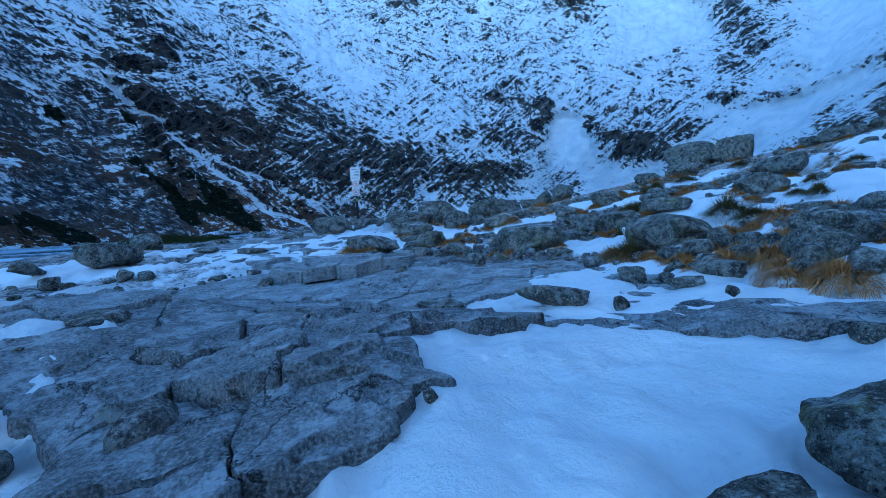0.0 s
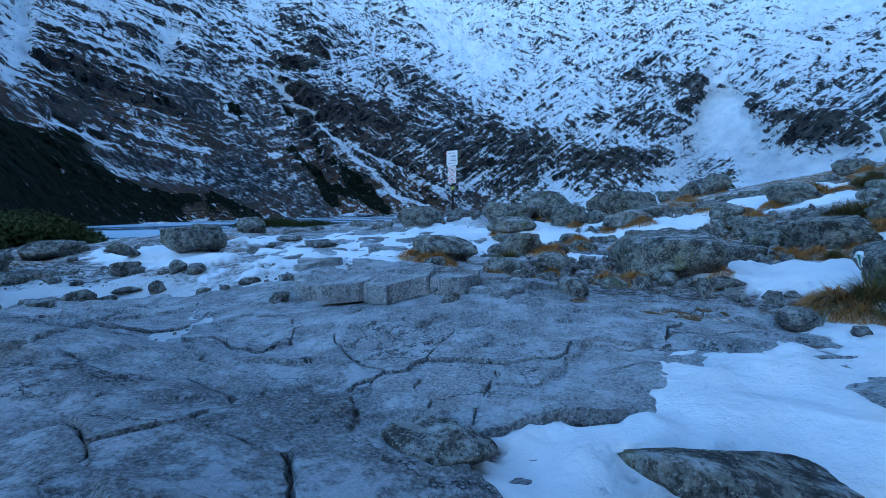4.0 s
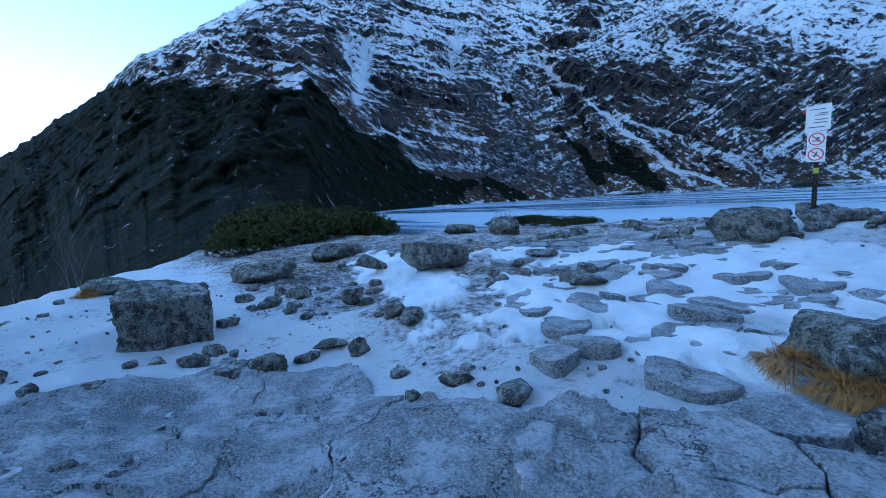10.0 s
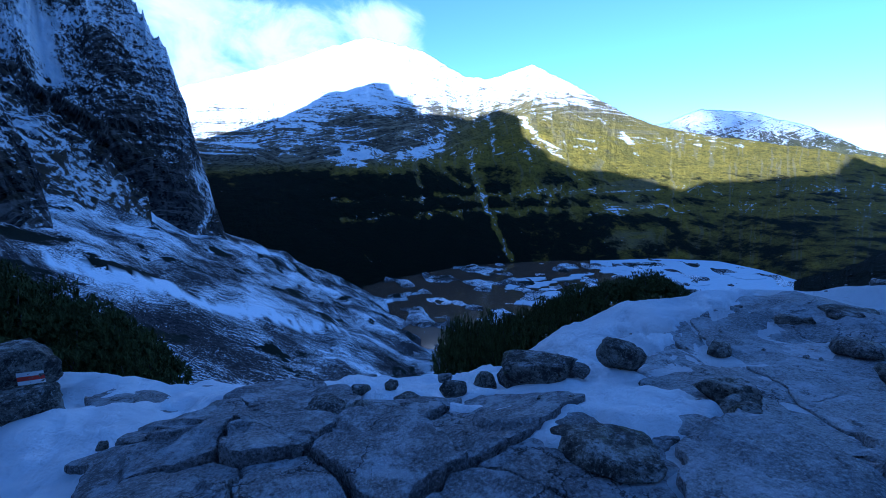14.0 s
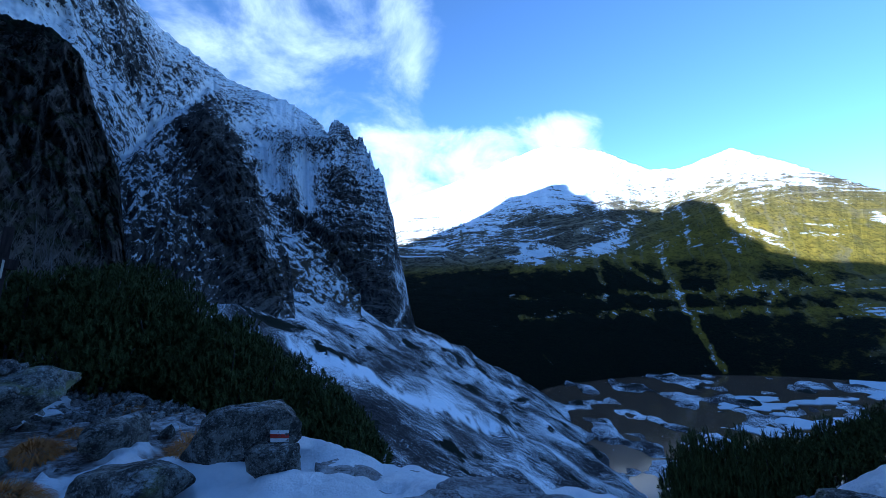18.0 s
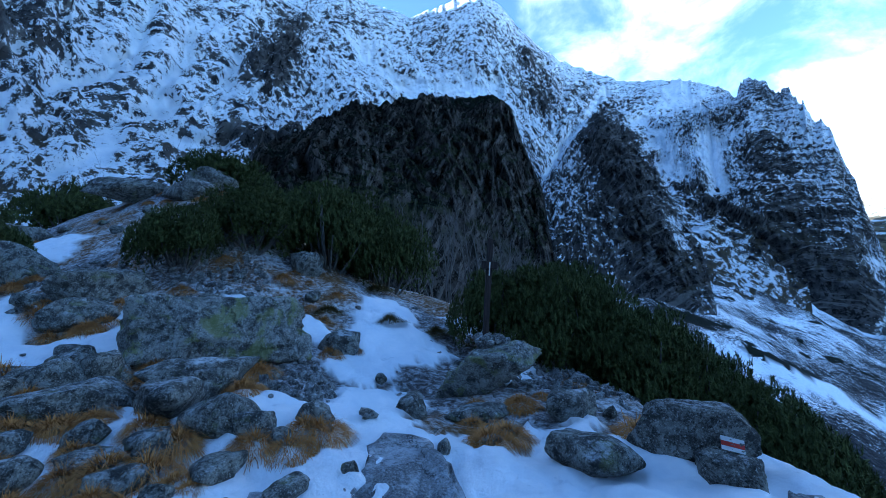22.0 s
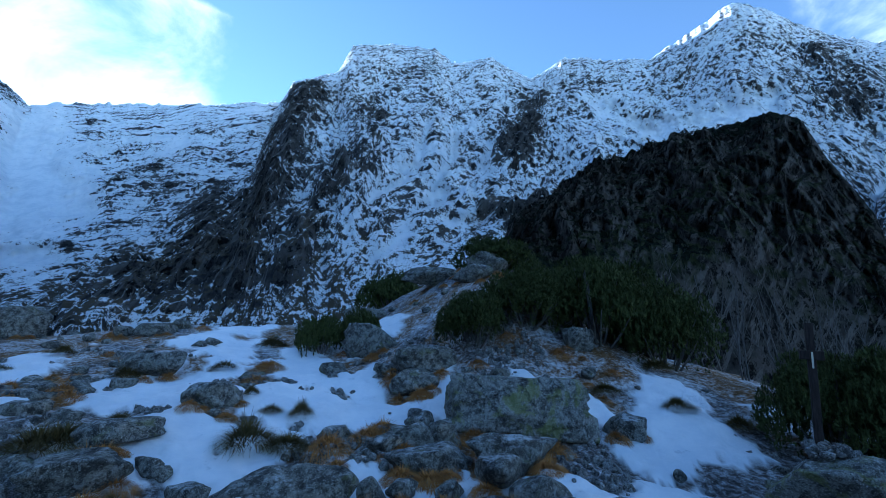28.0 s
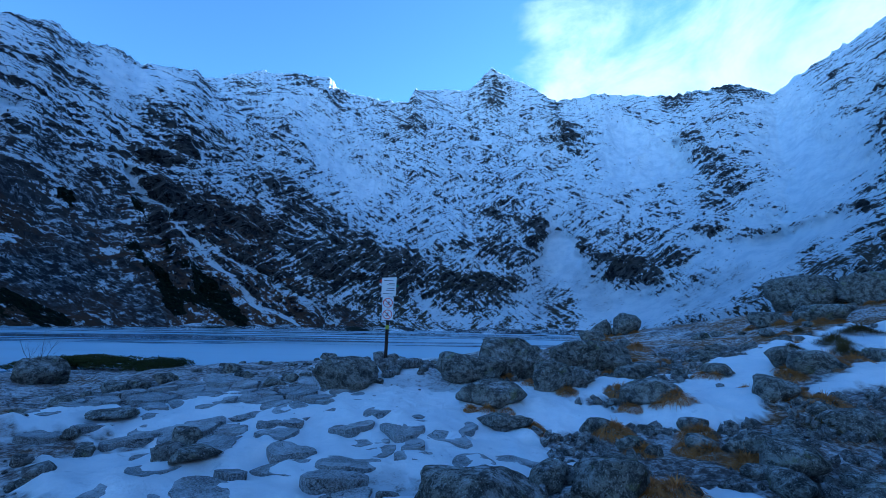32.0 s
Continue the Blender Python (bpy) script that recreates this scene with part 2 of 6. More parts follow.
# scrub here: part dwarf pine, part shade of the lower slope put into the colour
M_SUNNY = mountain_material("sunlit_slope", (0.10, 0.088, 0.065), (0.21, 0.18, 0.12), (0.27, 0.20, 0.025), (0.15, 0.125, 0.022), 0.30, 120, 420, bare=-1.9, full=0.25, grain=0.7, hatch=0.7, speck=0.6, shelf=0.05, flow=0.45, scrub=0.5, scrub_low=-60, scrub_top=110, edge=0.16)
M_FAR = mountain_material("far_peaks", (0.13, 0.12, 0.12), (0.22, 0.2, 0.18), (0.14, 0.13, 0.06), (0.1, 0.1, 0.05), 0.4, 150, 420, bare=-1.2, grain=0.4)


# ---- meshes ----
def grid_mesh(name, x, y, z, material, wrap=False, attributes=()):
    """One sheet from arrays of rows and columns."""
    nv, nu = x.shape
    co = np.stack([x, y, z], -1).reshape(-1, 3)
    i, j = np.meshgrid(np.arange(nv - 1), np.arange(nu if wrap else nu - 1), indexing="ij")
    a, b = i * nu + j, i * nu + (j + 1) % nu
    quads = np.stack([a, b, b + nu, a + nu], -1).reshape(-1, 4)
    me = bpy.data.meshes.new(name)
    me.vertices.add(len(co))
    me.vertices.foreach_set("co", co.ravel())
    me.loops.add(quads.size)
    me.loops.foreach_set("vertex_index", quads.ravel().astype(np.int32))
    me.polygons.add(len(quads))
    me.polygons.foreach_set("loop_start", np.arange(0, quads.size, 4, dtype=np.int32))
    me.polygons.foreach_set("use_smooth", np.ones(len(quads), bool))
    for key, values in attributes:
        at = me.attributes.new(key, "FLOAT", "POINT")
        at.data.foreach_set("value", values.ravel().astype(np.float32))
    me.update(calc_edges=True)
    me.materials.append(material)
    return me


def near_lines(az, el, wob_a, wob_e, lines):
    """Sum of soft bands along lines of azimuth and elevation: weight, half width, points."""
    out = np.zeros_like(el)
    for weight, wide, pts in lines:
        if max(q[0] for q in pts) < az.min() - 6 or min(q[0] for q in pts) > az.max() + 6:
            continue
        near = np.full_like(el, 99.0)
        k1 = min(1, wide)
        for (a0, e0), (a1, e1) in zip(pts, pts[1:]):
            ua, ue = (a1 - a0) * 0.92, e1 - e0
            qa, qe = (az[None, :] + wob_a * k1 - a0) * 0.92, el + wob_e * k1 - e0
            k = np.clip((qa * ua + qe * ue) / (ua * ua + ue * ue), 0, 1)
            near = np.minimum(near, np.hypot(qa - k * ua, qe - k * ue))
        out = out + weight * np.exp(-(near / wide) ** 2)
    return np.clip(out, -1.2, 1.2)


def slabs_of(arc, z, size, seed):
    """Slanting slabs and ribs at falling sizes, about -1 to 1."""
    wob = 0.30 * size * fbm(arc / size, z / size, None, 4, seed + 3, 0.6)
    out, total = 0, 0
    for k, (turn, wide, weight) in enumerate(((62, 0.55, 1.0), (-46, 0.34, 0.65), (54, 0.19, 0.30), (-60, 0.11, 0.16), (35, 0.065, 0.08), (-30, 0.040, 0.05))):
        c, q = math.cos(radians(turn)), math.sin(radians(turn))
        along, across = (arc * c + z * q + wob) / (3.0 * wide * size), (z * c - arc * q + wob) / (wide * size)
        out = out + weight * ridged(along + 5.1 * k, across - 3.7 * k, None, 2, seed + 7 * k)
        total += weight
    return out / total


def mountain(name, label, ridge, foot, material, power=1.6, nu=300, nv=120, amp=22.0, size=140.0, seed=1, crest=0.010, gully=0.35, wood=((0, 0), (1, 0)), wood_top=14.0, lines=(), pines=(), cold=((0, 0), (1, 0)), crags=1.0):
    """A mountain side round the viewing spot. ridge: azimuth, elevation (degrees), distance of the crest; foot: azimuth, distance, height.
    power: how much steeper it grows upwards."""
    ridge, foot = np.array(sorted(ridge)), np.array(sorted(foot))
    az = np.linspace(ridge[0, 0], ridge[-1, 0], nu)
    el, rr = np.interp(az, ridge[:, 0], ridge[:, 1]), np.interp(az, ridge[:, 0], ridge[:, 2])
    rz = EYE + rr * np.tan(np.radians(el))
    rz = rz + crest * rr * (0.7 * ridged(az * 1.1, az * 0 + seed, None, 4, seed + 50, 0.6) - 0.2)
    fr, fz = np.interp(az, foot[:, 0], foot[:, 1]), np.interp(az, foot[:, 0], foot[:, 2])
    v = np.concatenate([np.linspace(0, 1, nv), 1 + np.linspace(0.02, 0.25, 8)])[:, None]
    vv = np.minimum(v, 1)
    r = fr + (rr - fr) * v
    z = fz + (rz - fz) * vv ** power - np.maximum(v - 1, 0) / 0.25 * (rz + 230)
    a = np.radians(az)[None, :] + 0 * v
    arc = a * (fr + rr)[None, :] * 0.5
    bell = np.clip(vv * 5, 0, 1) * (1 - 0.8 * smooth(0.8, 1.0, vv)) * (v <= 1)
    x0, y0 = CX - np.sin(a) * r, CY + np.cos(a) * r
    # buttresses and gullies run down the slope, slanting slabs break it up
    ribs = ridged(arc / size + 0.5 * fbm(x0 / 300, y0 / 300, None, 2, seed + 9), vv * 1.3, None, 3, seed)
    slabs = slabs_of(arc, z, size, seed + 20) + 0.25 * fbm(x0 / (size * 0.1), y0 / (size * 0.1), z / (size * 0.1), 3, seed + 33, 0.6)
    # chosen buttresses (above 0) stand out, chosen snow gullies and fans (below 0) lie back and are smooth
    el0 = np.degrees(np.arctan2(z - EYE, r))
    wob_a, wob_e = 0.9 * fbm(x0 / 50, y0 / 50, z / 50, 5, seed + 41, 0.65), 0.9 * fbm(x0 / 50, y0 / 50, z / 50, 5, seed + 47, 0.65)
    trend = near_lines(az, el0, wob_a, wob_e, lines)
    scree = np.clip(near_lines(az, el0, wob_a, wob_e, SCREE_LINES), 0, 1) if lines else 0 * r
    trees = near_lines(az, el0, wob_a, wob_e, PINE_LINES if lines else pines)
    calm = np.clip(1 + np.minimum(trend, 0) * 0.85 - 0.8 * scree, 0.12, 1.0) * (1 + 0.5 * np.maximum(trend, 0))
    push = bell * amp * (gully * ribs + crags * 0.55 * slabs * calm + 0.5 * trend)
    shelf = -np.gradient(push, axis=0) / np.maximum(np.gradient(z, axis=0), 0.5)
    shelf = np.clip(shelf / (shelf[5:nv - 2].std() + 1e-6), -2, 2) * (v <= 1)
    r = r - push
    z = z + amp * bell * (0.12 * ribs + 0.10 * slabs * calm)
    # the foot goes on below the ground
    r, z, a = np.vstack([r[:1] + 30, r]), np.vstack([z[:1] - 120, z]), np.vstack([a[:1], a])
    pad = lambda q: np.vstack([q[:1], q]) + 0 * a
    told = (("shelf", shelf), ("arc", arc), ("rise", vv + 0 * arc), ("trend", trend), ("scree", scree), ("cold", np.interp(az, *np.array(sorted(cold), float).T)[None, :] * smooth(0.5, 6.5, el0)),
            ("wood", trees * 0.55 + np.interp(az, *np.array(sorted(wood), float).T)[None, :] * (1 - smooth(wood_top - 7, wood_top, el0))))
    me = grid_mesh(name, CX - np.sin(a) * r, CY + np.cos(a) * r, z, material, attributes=[(k, pad(q)) for k, q in told])
    me.flip_normals()
    return tagged(new(name, me), label, "mountain", kind="structure")


def interp_az(az, table):
    """Interpolate over azimuth, table of (azimuth, value) in degrees from -180 to 180."""
    t = np.array(table, float)
    xs = np.concatenate([t[:, 0] - 360, t[:, 0], t[:, 0] + 360])
    return np.interp(az, xs, np.tile(t[:, 1], 3))


EDGE = [(-180, 3.9), (-165, 4.3), (-150, 6.2), (-135, 9), (-120, 13), (-100, 40), (70, 40), (85, 24), (100, 11.8), (112, 9.1), (120, 8.0), (133, 6.5), (141, 5.6), (150, 4.5), (165, 3.9)]
FALL = [(-180, 0.62), (-165, 0.55), (-150, 0.36), (-135, 0.16), (-120, 0.02), (-100, 0.0), (62, 0.0), (80, 0.08), (95, 0.35), (108, 0.62), (165, 0.66)]
SHORE = [(-180, 400), (-60, 400), (-22, 60), (-12, 40), (0, 32), (20, 30), (40, 34), (58, 40), (66, 55), (74, 90), (80, 400)]


def base_height(x, y):
    """The lie of the land, without stones."""
    dx, dy = x - CX, y - CY
    r = np.hypot(dx, dy)
    az = np.degrees(np.arctan2(-dx, dy))
    # the slope ends in a crest and runs level behind it
    x0, y0 = x, y
    k = np.minimum(1, 23 / np.maximum(r, 0.01))
    x, y = CX + dx * k, CY + dy * k
    g = 0.46 + 0.09 * soft(x - 1.5, 2) + 0.12 * soft(x - 6.0, 3) * smooth(-10, 5, y) + 0.10 * soft(y - 8, 3) - 0.10 * soft(y - 17, 3)
    g = g - 0.035 * soft(-x - 5.0, 3)
    g = g + 2.0 * np.exp(-((x - 13.4) ** 2 / 16 + (y - 2.5) ** 2 / 12)) + 2.6 * np.exp(-((x - 20.5) ** 2 / 22 + (y - 4.8) ** 2 / 16))
    g = g + 1.1 * np.exp(-((x - 17) ** 2 / 10 + (y - 3) ** 2 / 10))
    g = g + 0.3 * np.exp(-((x + 3.1) ** 2 + (y - 15.8) ** 2) / 3)
    g = g - 0.34 * smooth(4.8, 0.5, y) * smooth(9, 4, np.abs(x))
    g = np.where(r > 90, np.minimum(g, 0.17 * 90 + 1), g)
    x, y = x0, y0
    # towards the tarn
    shore = interp_az(az, SHORE)
    lake = smooth(0.45, 1.0, r / shore) * (shore < 390)
    g = g * (1 - lake) + lake * (-1.7 - 0.02 * np.clip(r - shore, 0, 100))
    # towards the valley
    d = soft(r - interp_az(az, EDGE), 1.5)
    drop = interp_az(az, FALL) * np.where(d < 0, d * smooth(0.0, 2.2, r), d)
    g = g - drop - 0.12 * np.clip(d, 0, 8) * (interp_az(az, FALL) > 0.3)
    g = np.where(r > 700, np.minimum(g, -192), g)
    # the scree that leans against the cliffs, and the valley floor
    scree = -99 + 0.584 * x + 0.032 * y
    floor = np.where((r < 700) & (np.abs(az) > 120), np.clip(scree, -192, -5), -192)
    return np.maximum(g, floor)


# ---- land ----
def ground_height(x, y):
    r = np.hypot(x - CX, y - CY)
    near = smooth(60, 25, r)
    g = base_height(x, y)
    worn = np.exp(-(((x + 1.4) / 4.2) ** 2 + ((y - 4.2) / 3.6) ** 2) ** 2)
    g = g + near * (0.16 * (1 - 0.75 * worn) * fbm(x / 3.1, y / 3.1, None, 3, 5) + 0.05 * (1 - np.exp(-(((x + 1.4) / 4.2) ** 2 + ((y - 4.6) / 3.2) ** 2) ** 2)) * fbm(x / 0.7, y / 0.7, None, 3, 8))
    g = g + smooth(25, 120, r) * np.clip(r, 0, 500) * 0.012 * fbm(x / 30, y / 30, None, 4, 11)
    return g


_az = np.linspace(-180, 180, 721)[:-1]
_r = np.concatenate([[0.001], np.geomspace(0.12, 60, 330), np.geomspace(61.5, 4800, 170)])
_a, _rr = np.meshgrid(np.radians(_az), _r)
_x, _y = CX - np.sin(_a) * _rr, CY + np.cos(_a) * _rr
_z = ground_height(_x, _y)
# snow patches: centre, half lengths, turn
PATCHES = [(1.3, 1.7, 1.7, 1.5, 0), (2.2, 3.4, 2.0, 1.5, 20), (3.3, 5.3, 1.6, 1.2, 40), (0.5, 0.3, 1.2, 1.2, 0), (-2.3, 0.9, 1.6, 0.7, 0), (-3.4, 1.7, 0.9, 0.6, 20), (-1.4, -0.2, 1.9, 0.9, 0),
           (0.9, 0.3, 1.6, 0.8, 0), (-10.3, 10.6, 2.8, 0.9, -20), (-7.6, 9.6, 1.6, 0.8, -20), (-2.3, 13.3, 2.4, 0.9, 0), (-6.2, 12.7, 2.4, 1.2, 0), (0.6, 12.6, 1.9, 0.7, 0), (3.4, 13.9, 1.9, 0.6, 20)]
PATCHES += [(6.4, 15.4, 2.4, 0.8, 25), (9.9, 16.6, 2.2, 1.0, 10), (-2.9, 8.9, 1.5, 0.4, 0), (-3.4, 11.3, 3.2, 2.6, 20), (-2.9, 1.5, 1.3, 0.8, 0), (5.6, 9.0, 1.2, 0.6, 30), (7.7, 8.2, 1.6, 0.9, 20), (8.6, 5.3, 1.5, 0.6, 0),
            (9.3, 6.9, 1.3, 0.5, 0), (3.0, 7.7, 0.9, 0.8, 0), (12.0, 9.3, 2.4, 0.7, 20), (16.5, 9.0, 2.4, 0.7, 10), (14.0, 12.6, 2.6, 0.8, 20)]
PATCHES += [(18.6, 14.5, 2.8, 0.9, 10), (3.3, 3.5, 1.3, 1.1, 0), (2.0, 2.6, 1.1, 0.9, 0), (4.4, 2.2, 1.3, 0.8, -20), (7.2, 1.0, 1.5, 0.5, -20), (8.3, 0.0, 1.1, 0.5, -20), (5.6, 1.9, 1.2, 0.5, -20),
            (2.4, 4.5, 1.2, 0.8, 0), (0.4, 2.4, 1.0, 0.7, 0), (5.2, -0.8, 1.0, 0.4, -40), (-5.0, 0.9, 1.4, 0.5, -20)]
PATCHES += [(-2.2, 13.8, 1.3, 0.7, 0), (-0.6, 13.8, 1.4, 0.7, 20), (2.1, 14.7, 1.2, 0.5, 30), (4.3, 9.3, 0.9, 0.5, 0), (5.6, 8.0, 0.9, 0.6, 0), (-3.1, 12.2, 1.5, 0.6, 0), (-0.2, 13.0, 1.4, 0.6, 0), (3.4, 14.0, 1.3, 0.5, 20), (-6.3, 12.9, 1.5, 0.6, 0), (8.1, 10.2, 1, 0.6, 0), (7.3, 7.3, 1.1, 0.6, 0), (3.4, 5.2, 0.8, 0.5, 0), (15.1, 14.3, 1.5, 0.6, 0), (10.2, 7.3, 0.9, 0.6, 0), (10.0, 11.4, 0.9, 0.6, 0), (3.0, 12.8, 1.3, 0.5, 30), (8.7, 3.1, 1, 0.4, 0)]
PATCHES += [(-4.8, 13.1, 1.6, 0.6, 0), (-3.1, 11.7, 1.3, 0.5, 0), (-2.1, 13.0, 1.2, 0.5, 10), (6.0, 12.9, 1.2, 0.5, 20), (5.9, 9.9, 1, 0.5, 0), (10.6, 13.1, 1.3, 0.6, 0), (-0.6, 10.8, 0.8, 0.4, 0), (0.3, 9.7, 0.8, 0.4, 0), (7.3, 6.0, 0.9, 0.4, 0), (5.3, 10.0, 1, 0.5, 0), (7.1, -1.6, 0.9, 0.4, 0)]
PATCHES += [(6.8, 0.4, 1.1, 0.7, 0), (8.5, 0.2, 0.8, 0.3, 0), (7.6, 2.0, 0.7, 0.3, 0), (15.5, 7.5, 1.6, 0.7, 20), (8.9, 11.9, 1.8, 1.0, 20)]
PATCHES += [(-2.8, 2.0, 1.0, 0.7, -20), (-3.1, 2.9, 0.9, 0.4, -30), (-2.4, 1.4, 0.9, 0.6, 0), (0.1, 1.6, 0.7, 0.6, 0), (0.0, 2.7, 0.5, 0.4, 0)]
PATCHES += [(55, -310, 80, 11, 29), (98, -584, 115, 14, 41)]


def snow_field(x, y):
    out = np.full_like(x, -1.0)
    for cx, cy, rx, ry, turn in PATCHES:
        c, s = math.cos(radians(turn)), math.sin(radians(turn))
        u, v = ((x - cx) * c + (y - cy) * s) / rx, (-(x - cx) * s + (y - cy) * c) / ry
        out = np.maximum(out, 1 + (0.22 if 1.5 < cx < 20 and cy > 4 else 0) - np.hypot(u, v))
    return out + 0.40 * fbm(x / 0.9, y / 0.9, None, 6, 77, 0.62)


def slab_field(x, y):
    """Bare bedrock: above 0 inside."""
    a = 1 - np.hypot((x + 1.4) / 3.9, (y - 5.1) / 2.6)
    b = 1 - np.hypot((x + 2.0) / 2.1, (y - 2.6) / 1.3)
    hollow = 1 - np.hypot((x + 3.1) / 1.0, (y - 1.6) / 0.85)
    return np.minimum(np.maximum(a, b), -2.0 * hollow) + 0.12 * fbm(x / 1.1, y / 1.1, None, 3, 91)


_snow = snow_field(_x, _y)
_soft = smooth(-0.05, 0.25, _snow)
_z = _z + 0.07 * _soft * (1 + 0.7 * fbm(_x / 0.28, _y / 0.28, None, 3, 15))
_grass = smooth(-0.1, 0.4, fbm(_x / 1.6, _y / 1.6, None, 4, 31) + 0.45 * smooth(0, 5, _x) - 0.5 * smooth(3.0, -1.0, _x)) * smooth(45, 25, _rr)
n = Nodes("ground_cover", 0.88)
w = n.world
f1, f2, f3 = n.noise(0.9, 8, 0.72, w), n.noise(9.0, 8, 0.82, w), n.noise(45.0, 4, 0.7, w)
stony = n.mix(n.ramp(f2, 0.4, 0.6), (0.04, 0.038, 0.038), (0.21, 0.205, 0.205))
stony = n.mix(n.ramp(f1, 0.35, 0.65), stony, n.mix(f2, (0.13, 0.10, 0.085), (0.20, 0.17, 0.15)))
turf = n.mix(n.ramp(f2, 0.35, 0.65), (0.10, 0.055, 0.022), (0.24, 0.14, 0.055))
near = n.mix(n.attr("turf"), stony, turf)
frost = n.ramp(n.math("ADD", n.math("ADD", n.math("MULTIPLY", f2, 0.7), n.math("MULTIPLY", f1, 0.5)), n.math("MULTIPLY", n.attr("rime"), 0.13)), 0.54, 0.74)
near = n.mix(n.math("MULTIPLY", frost, 0.9), near, SNOW_OLD)
speck = n.noise(0.55, 7, 0.85, w)
scree = n.mix(n.ramp(speck, 0.42, 0.6), (0.012, 0.012, 0.014), (0.07, 0.067, 0.066))
rills = n.rough_noise(1.0, 7, 0.72, n.stretch((0.09, 0.9, 0.09), w))
lines = n.math("ADD", n.math("MULTIPLY", rills, 0.6), n.math("ADD", n.math("MULTIPLY", n.rough_noise(0.9, 6, 0.8, w), 0.9), n.rough_noise(0.02, 4, 0.6, w)))
drift = n.ramp(lines, 0.12, 0.36)
brush = n.ramp(n.noise(0.028, 5, 0.65, w), 0.56, 0.60)
scree = n.mix(drift, scree, SNOW)
scree = n.mix(brush, scree, (0.006, 0.009, 0.005))
land = n.mix(n.attr("far"), near, scree)
dirt = n.ramp(n.noise(2.6, 7, 0.7, w), 0.60, 0.72)
white = n.mix(n.ramp(f1, 0.3, 0.7), (0.72, 0.77, 0.83), SNOW)
white = n.mix(n.math("MULTIPLY", dirt, 0.45), white, (0.34, 0.40, 0.47))
dents = n.math("ADD", n.noise(6.5, 7, 0.75, w), n.noise(1.7, 3, 0.5, w))
M_GROUND = n.done(n.mix(n.attr("snow"), land, white), n.math("SUBTRACT", 0.9, n.math("MULTIPLY", n.attr("snow"), 0.3)),
                  n.math("ADD", n.math("ADD", n.math("MULTIPLY", f2, n.math("SUBTRACT", 1.1, n.attr("snow"))), n.math("MULTIPLY", f3, 0.2)), n.math("MULTIPLY", dents, 1.5)), 0.06)
ground = tagged(new("ground", grid_mesh("ground", _x, _y, _z, M_GROUND, wrap=True, attributes=(("snow", smooth(-0.04, 0.06, _snow)), ("turf", _grass), ("rime", 1.3 * smooth(9.0, 6.5, _y) * smooth(0.5, -3.0, _x) + smooth(2.5, 0.5, np.abs(_x + 3.0)) * smooth(7, 9, _y)), ("far", smooth(22, 45, _rr) * np.maximum(smooth(95, 115, np.abs(_az)[None, :] + 0 * _rr), smooth(150, 250, _rr)))))),
                "rocky frozen ground with snow patches and dry turf", "ground", kind="structure")

# weight, half width and line of azimuth and elevation in degrees: rock faces above 0, snow gullies and fans below; then pine and scree
FACE_LINES = [
    (-0.9, 0.45, [(37.1, 15.8), (32.7, 12.9), (28.8, 8.8), (23.3, 3), (17.9, 0.3)]), (-0.8, 0.4, [(28.3, 9.5), (23, 6.5), (16.7, 3.3), (12.3, 0.5)]),
    (-0.8, 2, [(-15.4, 11.3), (-13.8, 6.1), (-11.9, 1.7)]), (-0.8, 1.8, [(-16.8, 10.9), (-18.8, 6.1), (-20.7, 1.7)]), (-0.8, 1.8, [(-26, 3.1), (-33.6, 8.9), (-38, 10.4), (-45, 10.7)]),
    (-0.8, 1.6, [(-25.4, 24.7), (-28.6, 22.5), (-31.5, 19.7)]), (-0.9, 2.2, [(-41.5, 20.1), (-46.6, 16.8)]), (-0.5, 2, [(16.9, 24.9), (13.6, 20.4), (8.8, 18.6)]),
    (-0.5, 1.2, [(41.7, 25.5), (37.7, 25.8), (34.4, 26.3)])]
FACE_LINES += [
    (-0.7, 0.8, [(2.1, 4.5), (-0.2, 1.5), (-4, 0.4)]), (-0.6, 0.8, [(-10, 3.1), (-7, 0.5)]), (0.9, 1, [(36.6, 18.4), (31.2, 19.6)]), (0.6, 2.2, [(32.9, 14.4), (21.4, 10.9), (12.7, 7.1)]),
    (0.7, 1.6, [(8.4, 10.3), (-2.5, 6.1), (-10.1, 5.4)]), (0.6, 1.3, [(-8.6, 16), (-14, 12.8)]), (0.6, 1.8, [(22, 17.2), (11.4, 10.2), (5.2, 5.9)]), (0.5, 1, [(20.4, 30.4), (14.2, 29.4)]),
    (0.4, 1.5, [(-7.5, 33.1), (-8.7, 29.7)])]
FACE_LINES += [
    (0.5, 1.5, [(4.5, 29.6), (3.6, 26.9)]), (0.5, 1, [(-16.7, 27.8), (-18.1, 23.5)]), (0.5, 1, [(-32.4, 22.1), (-37, 16.2), (-34.1, 15.3)]), (0.4, 0.9, [(-25.5, 16.4), (-29.5, 17.3)]),
    (0.6, 1.2, [(-24.3, 7.4), (-32.2, 5.7)]), (0.5, 1.2, [(-4, 10.7), (-12.4, 9.9), (-14.7, 13.6)]), (0.5, 0.8, [(-37.5, 26.5), (-40.6, 25)]), (0.5, 0.6, [(-33.2, 11.5), (-42.4, 11)]),
    (0.5, 0.8, [(-45.2, 26.3), (-46.7, 24.7)])]
